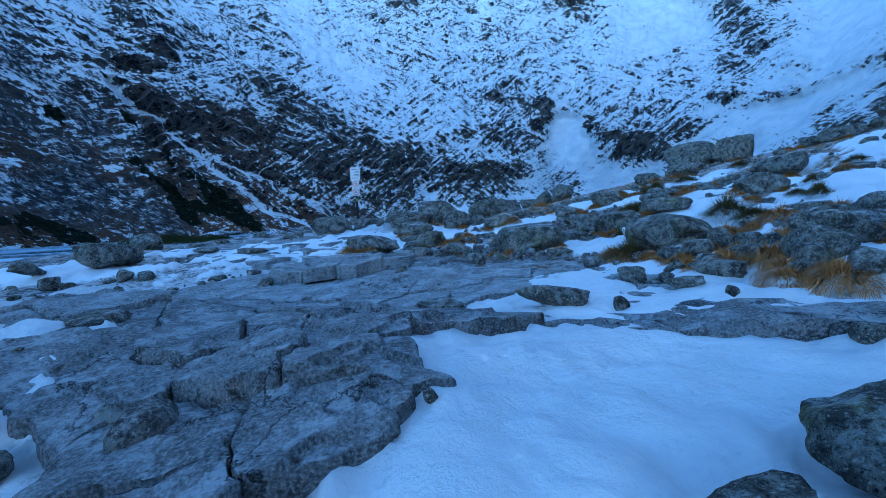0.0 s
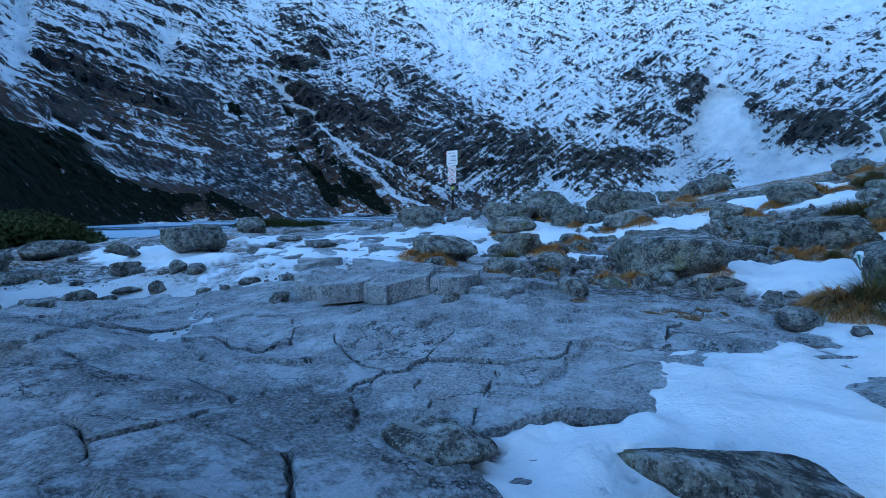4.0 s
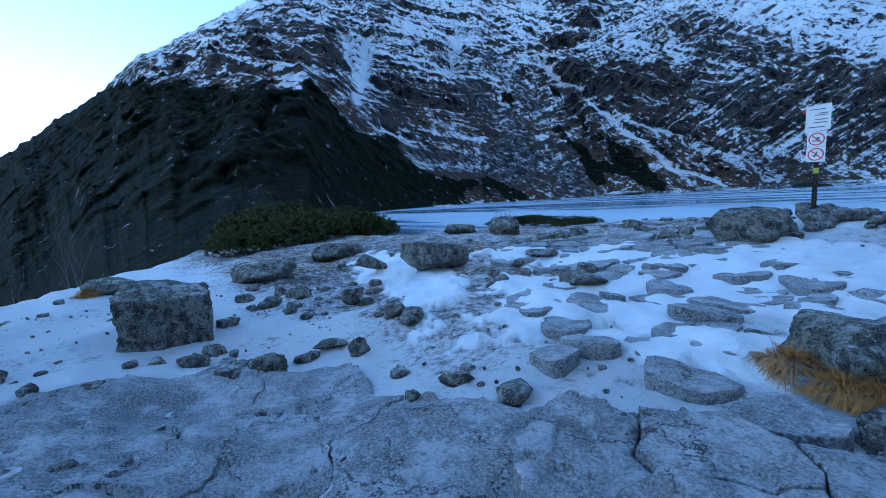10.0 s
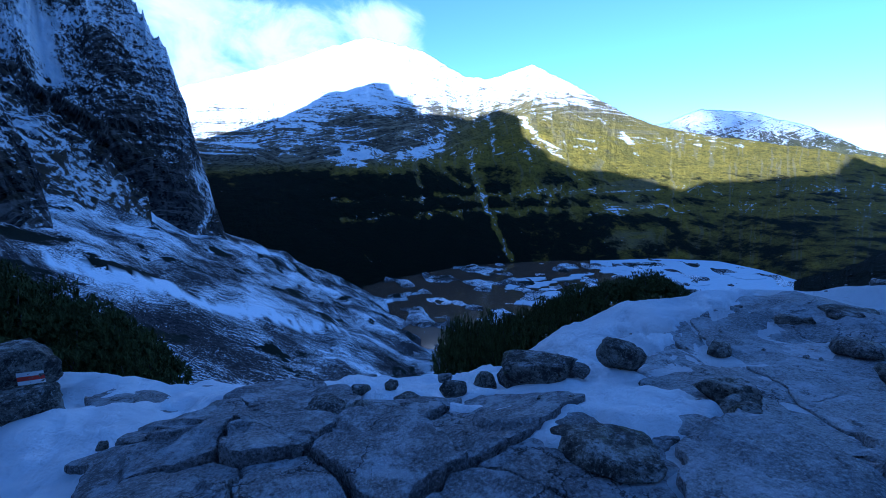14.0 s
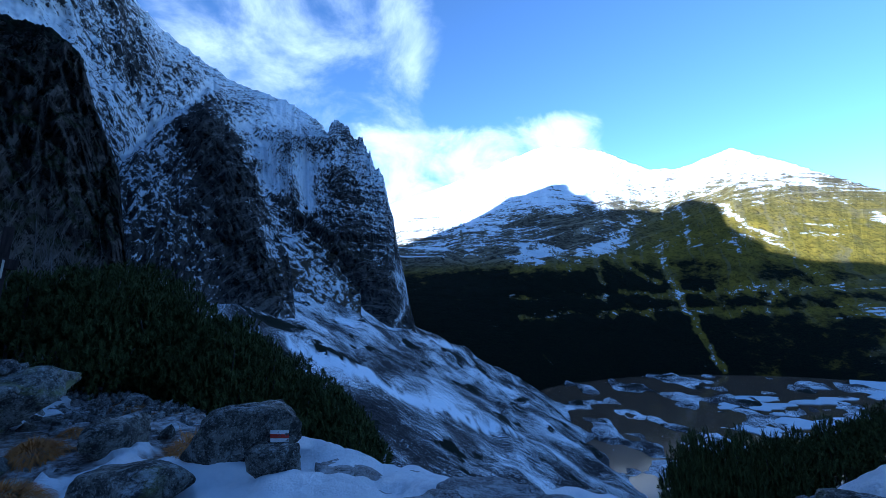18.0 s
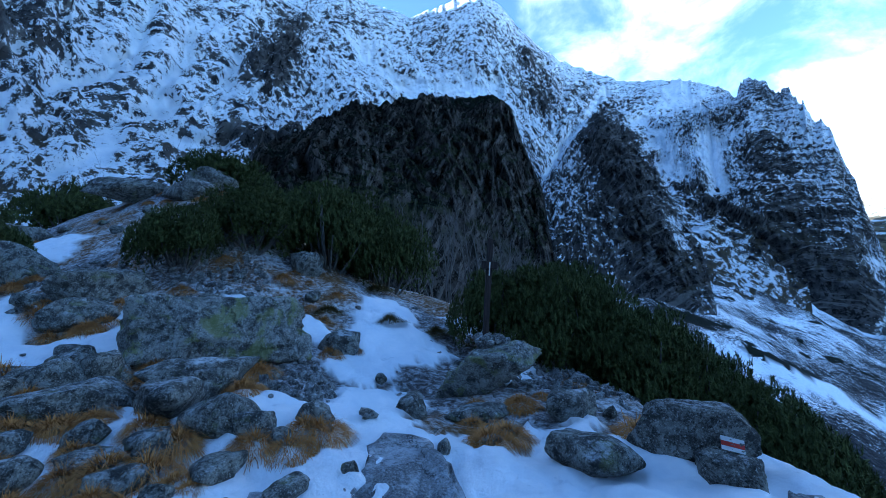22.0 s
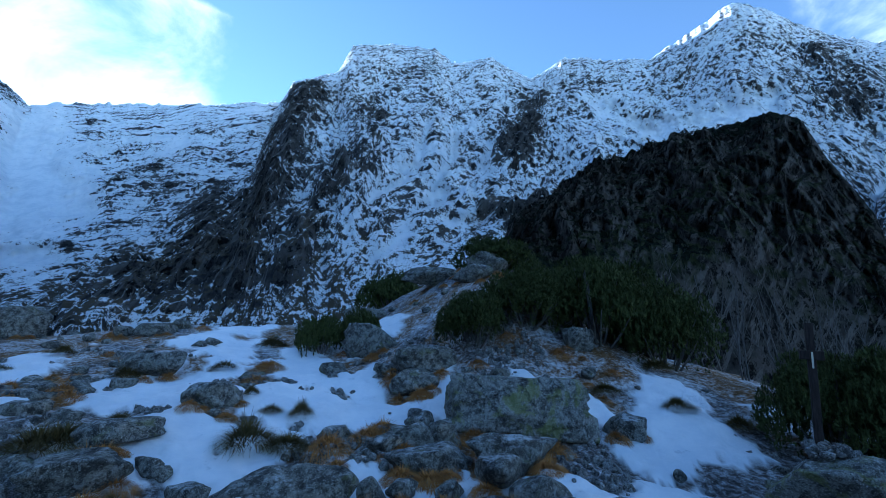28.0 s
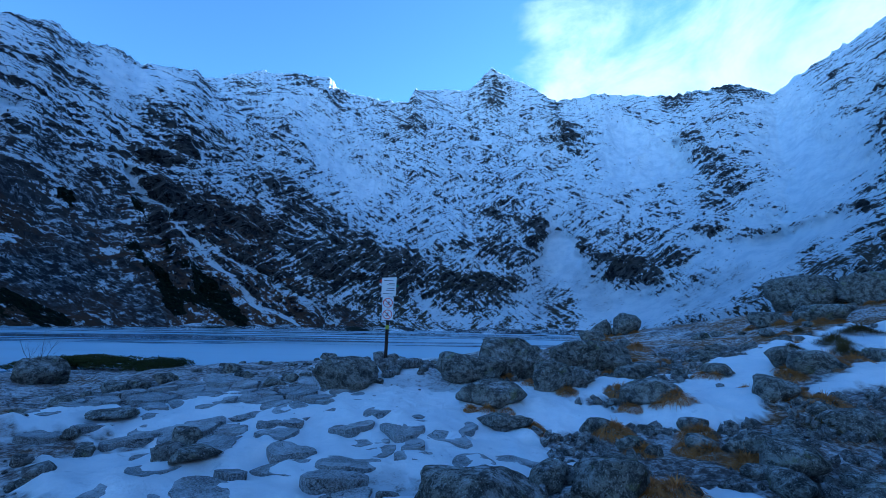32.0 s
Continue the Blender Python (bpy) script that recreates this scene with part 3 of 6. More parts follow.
FACE_LINES += [
    (-0.8, 0.6, [(70.5, 12.3), (72.8, 9.4)]), (-0.8, 0.8, [(61.6, 19.9), (61.7, 14)]), (-0.7, 0.7, [(59.4, 20.3), (60.4, 15.8)]), (-0.9, 1.6, [(76.6, 2.9), (74.6, -0.4), (73.4, -4.4)]),
    (-0.6, 0.6, [(58.7, 10.1), (54.6, 8.7)]), (-0.5, 1, [(72.9, 15.8), (68.7, 16.1)]), (-0.7, 1, [(47.4, 19.4), (48.9, 16.3)]),
    (-0.8, 2.2, [(-25.7, 24.4), (-24.5, 20.1), (-26.2, 18.1), (-29.8, 19.5)]), (-0.9, 2.2, [(-42.2, 23.6), (-43.8, 17), (-41.3, 11.1)])]
FACE_LINES += [
    (-0.9, 1.8, [(-17.5, 10.1), (-19.4, 6.6), (-24.8, 2.9)]), (-0.9, 2, [(-38.9, 7.4), (-33.6, 4.5), (-27.3, 2.4)]), (-0.5, 1, [(-55.6, 26.9), (-52.6, 22.6), (-48.1, 20.9)]),
    (-0.7, 0.9, [(-97.3, 28.8), (-96.4, 26.2)]), (-0.5, 0.8, [(-87.1, 31.9), (-86.1, 26.5)]), (-0.6, 0.7, [(-80.5, 14.9), (-86.3, 19.2), (-89.8, 20.4)]),
    (-0.5, 0.7, [(-104.6, 22.1), (-94.3, 22.4)]), (-0.6, 0.8, [(-91.7, 29.1), (-87.9, 23), (-83.5, 18.9)]), (1, 2.2, [(-69.5, 34), (-68.5, 28.4), (-64.4, 19.3), (-62.8, 10.3)])]
FACE_LINES += [
    (0.5, 1.3, [(-73.9, 21.9), (-76.4, 26.5)]), (0.7, 1.3, [(-52.6, 21.2), (-56.5, 20.7), (-49.6, 18.2)]), (0.8, 1.6, [(-59.6, 20.8), (-58.9, 12.6), (-52.8, 10.2)]),
    (0.6, 1.6, [(-71.5, 19.1), (-69, 11.8)]), (0.8, 1.3, [(-103.4, 29.1), (-102, 26.3)]), (0.7, 0.8, [(-97.1, 19.9), (-104.9, 20.3)]), (0.6, 1.2, [(-19.9, 10.5), (-23.1, 8.1)]),
    (0.6, 0.8, [(-25.4, 7.7), (-30.5, 8.9)]), (0.6, 0.5, [(-36.2, 10.4), (-46.9, 12.2)])]
FACE_LINES += [
    (0.5, 1, [(-19.6, 23.6), (-17.2, 26.3)]), (0.5, 1, [(-31, 27), (-37.9, 27.4)]), (0.5, 1.2, [(-78.3, 33.3), (-80.4, 29.3)]), (0.5, 1.7, [(-76.4, 25.6), (-79.8, 26.1)]),
    (0.8, 1.7, [(-104.2, 32.6), (-99.8, 28.4)]), (0.6, 1.2, [(-86.2, 20), (-89.2, 19.3)]), (0.7, 0.9, [(-95, 22), (-100.6, 21.7)]), (0.6, 1.6, [(-137.1, 29.6), (-138.9, 23.7)]),
    (0.9, 2.4, [(-144.8, 20.7), (-147.4, 13.8), (-149.8, 5.6), (-151.6, 0.4)])]
FACE_LINES += [
    (0.4, 1.2, [(-162.1, 20.4), (-163.9, 18.2)]), (0.5, 1.2, [(-159.7, 18.4), (-155, 19.1)]), (0.6, 1.5, [(-154.4, 10.8), (-158.5, 7.8), (-163.5, 8.2)]),
    (-0.9, 1.2, [(-117.7, 28.1), (-131.8, 26.6)]), (-0.7, 1, [(-112.9, 31.3), (-119.3, 28.7)]), (-0.9, 0.5, [(-146.3, 24.2), (-140, 18.2), (-137.1, 14.4)]),
    (-0.8, 1, [(-150.2, 20.3), (-152.2, 16.8), (-153.5, 13.4)]), (-0.7, 1.6, [(-153.7, 22.9), (-155.6, 20.7)]), (-0.9, 0.5, [(-157.7, 16.1), (-157.8, 10.8)])]
FACE_LINES += [
    (-0.6, 0.8, [(-91.1, 20.2), (-98.5, 19.8)]), (-0.5, 0.8, [(-85.6, 21.1), (-89.7, 23.4)]), (-0.7, 0.6, [(-79.6, 22.1), (-85.3, 26.4)]), (-0.8, 0.9, [(-152.6, 6.9), (-153.8, 3.7)]),
    (-0.9, 0.8, [(-156.8, 17.5), (-156.8, 10.4), (-161.2, 8)]), (-0.8, 0.6, [(-168.8, 1.8), (-170.4, -1.6), (-168.1, -5.6)]), (-0.5, 1, [(-152.5, 15.2), (-153, 10.5)]),
    (0.8, 1.6, [(-152, 2.1), (-150.7, -2.2)]), (0.8, 1.4, [(-158.9, 8.9), (-163.3, 3.2), (-166.6, -2.8)])]
FACE_LINES += [
    (0.7, 1, [(-161, 15.2), (-163.6, 11.6)])]
PINE_LINES = [
    (0.6, 0.8, [(44.1, 12.4), (40.7, 12.6)]), (0.6, 1, [(44.9, 1.9), (40.8, 0.5)]), (0.8, 0.9, [(36, 13.5), (32.2, 9), (29.1, 6.1), (25.1, 1.6)]), (0.5, 0.8, [(40.3, 16.2), (38.2, 14.9)]),
    (0.5, 0.6, [(24.9, 6.4), (22.9, 5.1)]), (0.5, 0.6, [(17, 6.9), (14, 4.9)]), (0.6, 0.8, [(29.9, 3.4), (23.8, 1)]), (0.8, 3.2, [(73.8, 7.2), (57.2, 6.4)]),
    (0.8, 2.6, [(76.5, 3.9), (68.3, 1.8), (56.3, 1.7)])]
PINE_LINES += [
    (0.6, 1.6, [(67.2, 13.8), (64.5, 10.8)]), (0.7, 1.2, [(37.3, 10.1), (34.5, 6.6), (30.1, 1.3)]), (0.6, 0.8, [(49.1, 13.2), (45.8, 12)]), (0.5, 0.7, [(51.8, 2), (47.1, 1.6)]),
    (0.5, 0.5, [(42.3, 12.8), (38.1, 9.4)]), (0.5, 0.6, [(71.9, 14.5), (74.7, 13)]), (0.8, 1.2, [(-160.3, 3), (-163.9, 1.2)]), (0.7, 1, [(-163, -8), (-168.5, -11.6), (-171.6, -12.5)]),
    (0.7, 1.4, [(179.2, -4.1), (176.1, -7.2)])]
SCREE_LINES = [
    (0.9, 1.4, [(43.5, 16.5), (41.4, 14.2), (37.6, 10.2)]), (0.9, 2, [(44.3, 5.2), (37.7, 4.1), (32.9, 0.7)]), (0.6, 1.5, [(-14.6, 8.3), (-14.4, 3.2)]), (0.5, 1.2, [(15.3, 2.6), (9.5, 1)]),
    (0.9, 1.2, [(48.3, 16.4), (46.4, 13.3), (40.4, 8)]), (0.9, 2, [(52.8, 6.5), (41.3, 4.1)]), (0.6, 1, [(60.8, 11.1), (55.6, 10.9)]), (0.6, 1.4, [(-19.4, 6.6), (-21.2, 3.9)]),
    (0.6, 1.2, [(-36.4, 6.6), (-30.8, 3.7)])]
SUNNY_LINES = [
    (-0.9, 0.35, [(157.7, 3), (155.6, -3.7), (152.3, -10.6)]), (-0.9, 0.35, [(151.2, 7.7), (144.9, 1.4), (141.9, -2)]), (-0.8, 0.3, [(155.1, 8.3), (154.4, 4)]),
    (-0.8, 0.3, [(156.9, 8.4), (156.9, 5.9)]), (-0.7, 0.3, [(150.4, 4.1), (149, 1.6)]), (-0.7, 0.3, [(138.6, 4.8), (136.7, 2)]), (-0.6, 0.6, [(-175.3, 3.7), (-179.1, 0.1), (174.6, -4.6)]),
    (-0.8, 0.7, [(-171.2, 7.7), (-173.3, 2.4), (-175, -0.5)]), (-0.9, 0.9, [(173.4, 3.5), (167.5, 2.6), (162.9, 4.7), (159.9, 6.7)])]
SUNNY_LINES += [
    (-0.7, 0.8, [(-178.1, 4.4), (176.3, 3.6)]), (-0.6, 0.6, [(-179.2, 0.8), (176.7, -2.3)]), (-0.5, 0.6, [(179.1, -5.1), (171.1, -10.1)]), (-0.4, 0.4, [(165.3, 2.6), (163.2, -5.1)]),
    (-0.4, 0.3, [(163, 2.5), (157.8, -0.7)]), (-0.5, 0.3, [(140.2, -3.6), (138.3, -5)]), (0.7, 1, [(174.6, 8.5), (170.3, 7.8), (166.6, 7.7)]), (0.6, 0.9, [(174.2, 14.6), (175.9, 10.6)]),
    (0.5, 0.8, [(-176.9, 7.2), (-172.6, 9.1)])]
SUNNY_LINES += [
    (0.6, 0.7, [(168.7, 10.5), (170.6, 14.6)]), (0.5, 0.6, [(157.6, 12.2), (154.7, 11.3)])]

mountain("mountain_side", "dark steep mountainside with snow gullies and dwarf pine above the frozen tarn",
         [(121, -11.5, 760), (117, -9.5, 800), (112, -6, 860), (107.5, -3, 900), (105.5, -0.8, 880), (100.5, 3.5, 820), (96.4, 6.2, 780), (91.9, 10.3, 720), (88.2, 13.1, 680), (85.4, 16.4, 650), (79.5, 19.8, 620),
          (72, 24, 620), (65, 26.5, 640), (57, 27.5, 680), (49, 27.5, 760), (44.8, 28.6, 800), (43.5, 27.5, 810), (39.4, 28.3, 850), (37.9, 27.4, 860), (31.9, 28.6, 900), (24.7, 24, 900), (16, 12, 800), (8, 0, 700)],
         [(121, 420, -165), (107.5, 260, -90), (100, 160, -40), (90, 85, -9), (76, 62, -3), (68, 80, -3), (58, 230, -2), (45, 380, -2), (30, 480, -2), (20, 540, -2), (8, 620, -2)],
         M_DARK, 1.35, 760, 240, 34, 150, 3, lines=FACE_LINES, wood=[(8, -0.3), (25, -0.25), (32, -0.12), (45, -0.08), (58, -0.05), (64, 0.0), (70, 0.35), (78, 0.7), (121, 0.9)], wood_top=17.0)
mountain("headwall", "snow-covered granite headwall of the cirque with jagged crest",
         [(36, 26, 960), (24.7, 30.4, 1000), (15.6, 31.2, 1050), (14.2, 30.1, 1060), (10.2, 29.7, 1080), (4.3, 29.3, 1100), (3.3, 31.1, 1110), (-4.7, 31.1, 1150),
          (-8, 33.6, 1180), (-10.9, 32.4, 1180), (-17.2, 29.1, 1150), (-22.9, 29.2, 1120), (-31.5, 27.4, 1200), (-38.5, 26.9, 1230), (-41.3, 25, 1240), (-45.5, 26.7, 1220),
          (-50.9, 28.6, 1130), (-57, 30.3, 950), (-63, 32, 900), (-70, 33, 900)],
         [(36, 480, -2), (10, 620, -2), (-15, 640, -2), (-26, 600, 4), (-45, 420, 50), (-70, 320, 40)],
         M_WALL, 1.5, 900, 240, 42, 190, 12, lines=FACE_LINES)
mountain("rock_wall", "towering grey rock wall streaked with snow",
         [(-45, 6, 360), (-50, 12.5, 480), (-59, 21, 600), (-64, 25, 680), (-65.7, 31.6, 760), (-67.8, 35.4, 800), (-74, 37.4, 850), (-76, 40.6, 880), (-82.2, 41.3, 930),
          (-89, 41.1, 860), (-91.8, 39.4, 850), (-98.2, 39.6, 830), (-104, 36.6, 850), (-109.3, 38.2, 900), (-120.4, 35.5, 900), (-124, 36.4, 900), (-130.3, 37.8, 900),
          (-132.9, 36.4, 920), (-137.8, 31.4, 980), (-141.5, 28.6, 1040), (-149, 24.8, 1050), (-155, 23.7, 1030), (-159.3, 21.2, 1000), (-164, 14, 980)],
         [(-45, 200, 0), (-60, 210, 2), (-80, 230, 18), (-95, 240, 34), (-105, 250, 44), (-120, 260, 48), (-140, 330, 12), (-164, 500, -40)],
         M_CRAG, 1.15, 960, 260, 38, 160, 23, lines=FACE_LINES)
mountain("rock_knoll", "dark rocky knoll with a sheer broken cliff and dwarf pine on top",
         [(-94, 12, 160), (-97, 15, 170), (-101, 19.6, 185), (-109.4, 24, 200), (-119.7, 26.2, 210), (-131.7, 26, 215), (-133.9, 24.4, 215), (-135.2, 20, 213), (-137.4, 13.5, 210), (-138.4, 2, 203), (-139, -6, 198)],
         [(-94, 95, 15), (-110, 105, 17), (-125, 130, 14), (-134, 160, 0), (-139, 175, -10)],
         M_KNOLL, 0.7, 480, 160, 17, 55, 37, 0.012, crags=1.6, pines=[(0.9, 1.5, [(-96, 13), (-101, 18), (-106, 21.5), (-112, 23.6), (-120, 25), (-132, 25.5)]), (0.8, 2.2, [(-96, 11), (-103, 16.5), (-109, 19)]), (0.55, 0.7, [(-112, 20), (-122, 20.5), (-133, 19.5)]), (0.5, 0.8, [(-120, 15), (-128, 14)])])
mountain("rock_buttress", "dark granite buttress dusted with snow",
         [(-131, 8, 390), (-137.4, 14.3, 420), (-141.8, 20.1, 440), (-145.4, 22.1, 450), (-148, 21.6, 450), (-150.8, 16.6, 440), (-153.2, 9.6, 430), (-155, 4.5, 420), (-156, -4, 410)],
         [(-131, 290, -5), (-145, 330, -8), (-150, 345, -12), (-156, 365, -25)],
         M_BUTT, 0.85, 300, 160, 22, 70, 44, 0.022, lines=FACE_LINES)
mountain("rock_tooth", "pointed snowy rock tower above the scree",
         [(-149, 14, 760), (-154, 20, 800), (-158, 20.5, 830), (-160.2, 20.8, 830), (-161.5, 21.6, 830), (-164.7, 19.3, 800), (-167.6, 14.5, 760), (-169, 7, 730), (-170.2, -1, 700), (-172, -9, 680)],
         [(-149, 470, -20), (-160, 540, -34), (-168, 570, -44), (-172, 590, -70)],
         M_BUTT, 0.9, 300, 150, 32, 90, 51, 0.034, lines=FACE_LINES)
# wood grows past azimuth 135 to paint the shaded lower slope darker, besides real pine
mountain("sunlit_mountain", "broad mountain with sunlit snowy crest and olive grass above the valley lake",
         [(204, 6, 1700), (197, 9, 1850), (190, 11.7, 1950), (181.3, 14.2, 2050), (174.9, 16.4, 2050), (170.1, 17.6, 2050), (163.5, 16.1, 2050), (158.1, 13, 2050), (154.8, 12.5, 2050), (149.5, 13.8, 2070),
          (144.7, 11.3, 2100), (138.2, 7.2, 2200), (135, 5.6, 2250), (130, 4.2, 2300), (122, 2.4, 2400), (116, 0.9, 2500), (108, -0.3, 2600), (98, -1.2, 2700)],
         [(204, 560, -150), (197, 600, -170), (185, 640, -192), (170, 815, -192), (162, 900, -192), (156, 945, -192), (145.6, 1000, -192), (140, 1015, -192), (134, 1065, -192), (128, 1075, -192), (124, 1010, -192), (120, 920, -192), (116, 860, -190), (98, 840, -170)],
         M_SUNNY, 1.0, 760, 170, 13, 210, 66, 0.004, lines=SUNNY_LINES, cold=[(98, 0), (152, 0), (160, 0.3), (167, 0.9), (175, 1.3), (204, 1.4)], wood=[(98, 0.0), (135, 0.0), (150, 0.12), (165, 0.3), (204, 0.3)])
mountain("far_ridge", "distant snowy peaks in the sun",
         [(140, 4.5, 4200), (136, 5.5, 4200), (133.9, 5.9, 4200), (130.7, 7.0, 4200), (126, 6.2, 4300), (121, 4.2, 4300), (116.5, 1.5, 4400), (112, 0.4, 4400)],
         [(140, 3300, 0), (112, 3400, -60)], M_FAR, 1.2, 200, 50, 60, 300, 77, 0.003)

# ---- water ----
n = Nodes("lake_ice", 0.25, 0.5)
ice_f = n.noise(1.0, 5, 0.6, n.stretch((0.008, 0.05, 1), n.world))
M_ICE = n.done(n.mix(n.ramp(ice_f, 0.4, 0.6), (0.16, 0.24, 0.33), (0.42, 0.52, 0.62)), n.ramp(ice_f, 0.4, 0.6, 0.12, 0.5))
# the brown is the sunlit slope's reflection, put into the base colour
M_WATER = plain("slope_tinted_water", (0.10, 0.07, 0.045), 0.12)


def flat_fan(name, label, near, far, z, material, count=160, rings=8):
    lo, hi = max(near[0][0], far[0][0]), min(near[-1][0], far[-1][0])
    az = np.linspace(lo, hi, count)
    a = np.radians(az)
    r0, r1 = np.interp(az, *np.array(near, float).T), np.interp(az, *np.array(far, float).T)
    v = np.linspace(0, 1, rings)[:, None]
    r = r0 + (r1 - r0) * v
    me = grid_mesh(name, CX - np.sin(a) * r, CY + np.cos(a) * r, np.full_like(r, z), material)
    me.flip_normals()
    return tagged(new(name, me), label, "lake", kind="structure")


flat_fan("water_tarn", "frozen mountain tarn with pale wind-streaked ice", [(-30, 24), (78, 24)], [(-30, 700), (8, 720), (30, 620), (45, 520), (58, 330), (66, 120), (72, 60), (78, 30)], -1.5, M_ICE)
flat_fan("water_valley", "dark open valley lake with drifting ice", [(112, 300), (182, 300)], [(112, 900), (118, 930), (122, 1010), (127, 1100), (134, 1090), (141, 1045), (156, 980), (165, 900), (170, 850), (176, 700), (182, 560)], -190, M_WATER)

# ---- stone materials ----
def granite(name, a, b, lichen=0.3, dust=0.25, joints=1.3):
    n = Nodes(name, 0.82)
    p = n.world
    f1, f2, f3 = n.noise(1.6, 7, 0.7, p), n.noise(8.0, 9, 0.82, p), n.noise(60.0, 3, 0.6, p)
    col = n.mix(n.ramp(f2, 0.42, 0.58), a, b)
    col = n.mix(n.ramp(f3, 0.55, 0.7), col, tuple(min(1, c * 1.7) for c in b))
    col = n.mix(n.ramp(f3, 0.42, 0.32), col, tuple(c * 0.35 for c in a))
    black = n.ramp(n.noise(4.5, 8, 0.8, p), 0.51, 0.58)
    col = n.mix(n.math("MULTIPLY", black, 0.8 if lichen > 0 else 0.3), col, (0.025, 0.026, 0.027))
    pale = n.ramp(n.noise(7.0, 7, 0.75, p, 0.6), 0.56, 0.60)
    col = n.mix(n.math("MULTIPLY", pale, 0.6), col, (0.36, 0.38, 0.37))
    green = n.math("MULTIPLY", n.ramp(n.noise(2.3, 6, 0.7, p, 0.4), 0.62 - 0.16 * lichen, 0.72 - 0.16 * lichen), min(0.85, 0.3 + lichen * 0.5))
    col = n.mix(green, col, n.mix(f2, (0.13, 0.15, 0.05), (0.27, 0.29, 0.10)))
    top = n.math("MULTIPLY", n.ramp(n.upness(), 0.55, 0.95), n.ramp(n.math("ADD", f2, n.math("MULTIPLY", f1, 0.6)), 0.86 - 0.3 * dust, 1.0 - 0.2 * dust))
    col = n.mix(n.math("MULTIPLY", top, 0.6), col, (0.62, 0.66, 0.72))
    crack = n.node("ShaderNodeTexVoronoi", Scale=joints)
    crack.feature = "DISTANCE_TO_EDGE"
    bend = n.node("ShaderNodeVectorMath")
    n.put(bend.inputs[0], n.stretch((0.7, 1.5, 1.0), p))
    wave = n.node("ShaderNodeTexNoise", Scale=2.2, Detail=6.0, Roughness=0.65)
    n.put(wave.inputs["Vector"], p)
    n.put(bend.inputs[1], wave.outputs["Color"])
    n.put(crack.inputs["Vector"], bend.outputs[0])
    gap = n.math("MULTIPLY", n.ramp(crack.outputs["Distance"], 0.0, 0.028, 1.0, 0.0), n.ramp(n.noise(1.1, 4, 0.6, p), 0.38, 0.48))
    col = n.mix(n.math("MULTIPLY", gap, 0.4), col, (0.02, 0.02, 0.02))
    h = n.math("ADD", n.math("ADD", n.math("MULTIPLY", f2, 1.0), n.math("MULTIPLY", f3, 0.2)), n.math("MULTIPLY", f1, 2.2))
    h = n.math("SUBTRACT", h, n.math("MULTIPLY", gap, 0.6))
    return n.done(col, n.ramp(f2, 0.3, 0.7, 0.62, 0.92), h, 0.06, 1.0)


def bedrock_stone(name, a, b, cracks=0.7):
    """Ice-worn granite: an even salt-and-pepper grain, faint broad stains, pale lichen dots and hair cracks."""
    n = Nodes(name, 0.8, 0.2)
    p = n.world
    grit, fleck = n.rough_noise(55.0, 3, 0.7, p), n.rough_noise(16.0, 6, 0.75, p)
    broad = n.noise(1.1, 6, 0.65, p)
    col = n.mix(n.ramp(broad, 0.32, 0.68), a, b)
    col = n.mix(n.math("MULTIPLY", n.ramp(fleck, 0.05, 0.6), 0.65), col, tuple(c * 0.42 for c in a))
    col = n.mix(n.math("MULTIPLY", n.ramp(grit, 0.1, 0.6), 0.55), col, tuple(min(1, c * 1.7) for c in b))
    col = n.mix(n.math("MULTIPLY", n.ramp(grit, -0.15, -0.6), 0.6), col, tuple(c * 0.3 for c in a))
    rust = n.ramp(n.noise(2.3, 6, 0.7, p), 0.57, 0.70)
    col = n.mix(n.math("MULTIPLY", rust, 0.35), col, (0.20, 0.145, 0.115))
    dots = n.ramp(n.noise(5.5, 7, 0.78, p), 0.63, 0.67)
    col = n.mix(n.math("MULTIPLY", dots, 0.55), col, (0.40, 0.43, 0.44))
    rime = n.ramp(n.math("ADD", n.noise(3.2, 8, 0.75, p), n.math("MULTIPLY", fleck, 0.10)), 0.44, 0.64)
    col = n.mix(n.math("MULTIPLY", n.math("MULTIPLY", rime, n.ramp(n.upness(), 0.7, 0.97)), 0.62), col, (0.62, 0.66, 0.72))
    bend = n.node("ShaderNodeVectorMath")
    n.put(bend.inputs[0], n.stretch((0.8, 1.3, 1.0), p))
    wave = n.node("ShaderNodeTexNoise", Scale=1.6, Detail=6.0, Roughness=0.65)
    n.put(wave.inputs["Vector"], p)
    n.put(bend.inputs[1], wave.outputs["Color"])
    crack = n.node("ShaderNodeTexVoronoi", Scale=1.1)
    crack.feature = "DISTANCE_TO_EDGE"
    n.put(crack.inputs["Vector"], bend.outputs[0])
    gap = n.math("MULTIPLY", n.ramp(crack.outputs["Distance"], 0.0, 0.014, 1.0, 0.0), n.ramp(n.noise(1.3, 4, 0.6, p), 0.58 - 0.14 * cracks, 0.66 - 0.14 * cracks))
    col = n.mix(n.math("MULTIPLY", gap, 0.85), col, (0.012, 0.012, 0.012))
    h = n.math("ADD", n.math("ADD", n.math("MULTIPLY", fleck, 0.35), n.math("MULTIPLY", grit, 0.10)), n.math("MULTIPLY", broad, 1.5))
    h = n.math("SUBTRACT", h, n.math("MULTIPLY", gap, 0.7))
    return n.done(col, n.ramp(fleck, -0.4, 0.5, 0.62, 0.9), h, 0.03, 1.0)


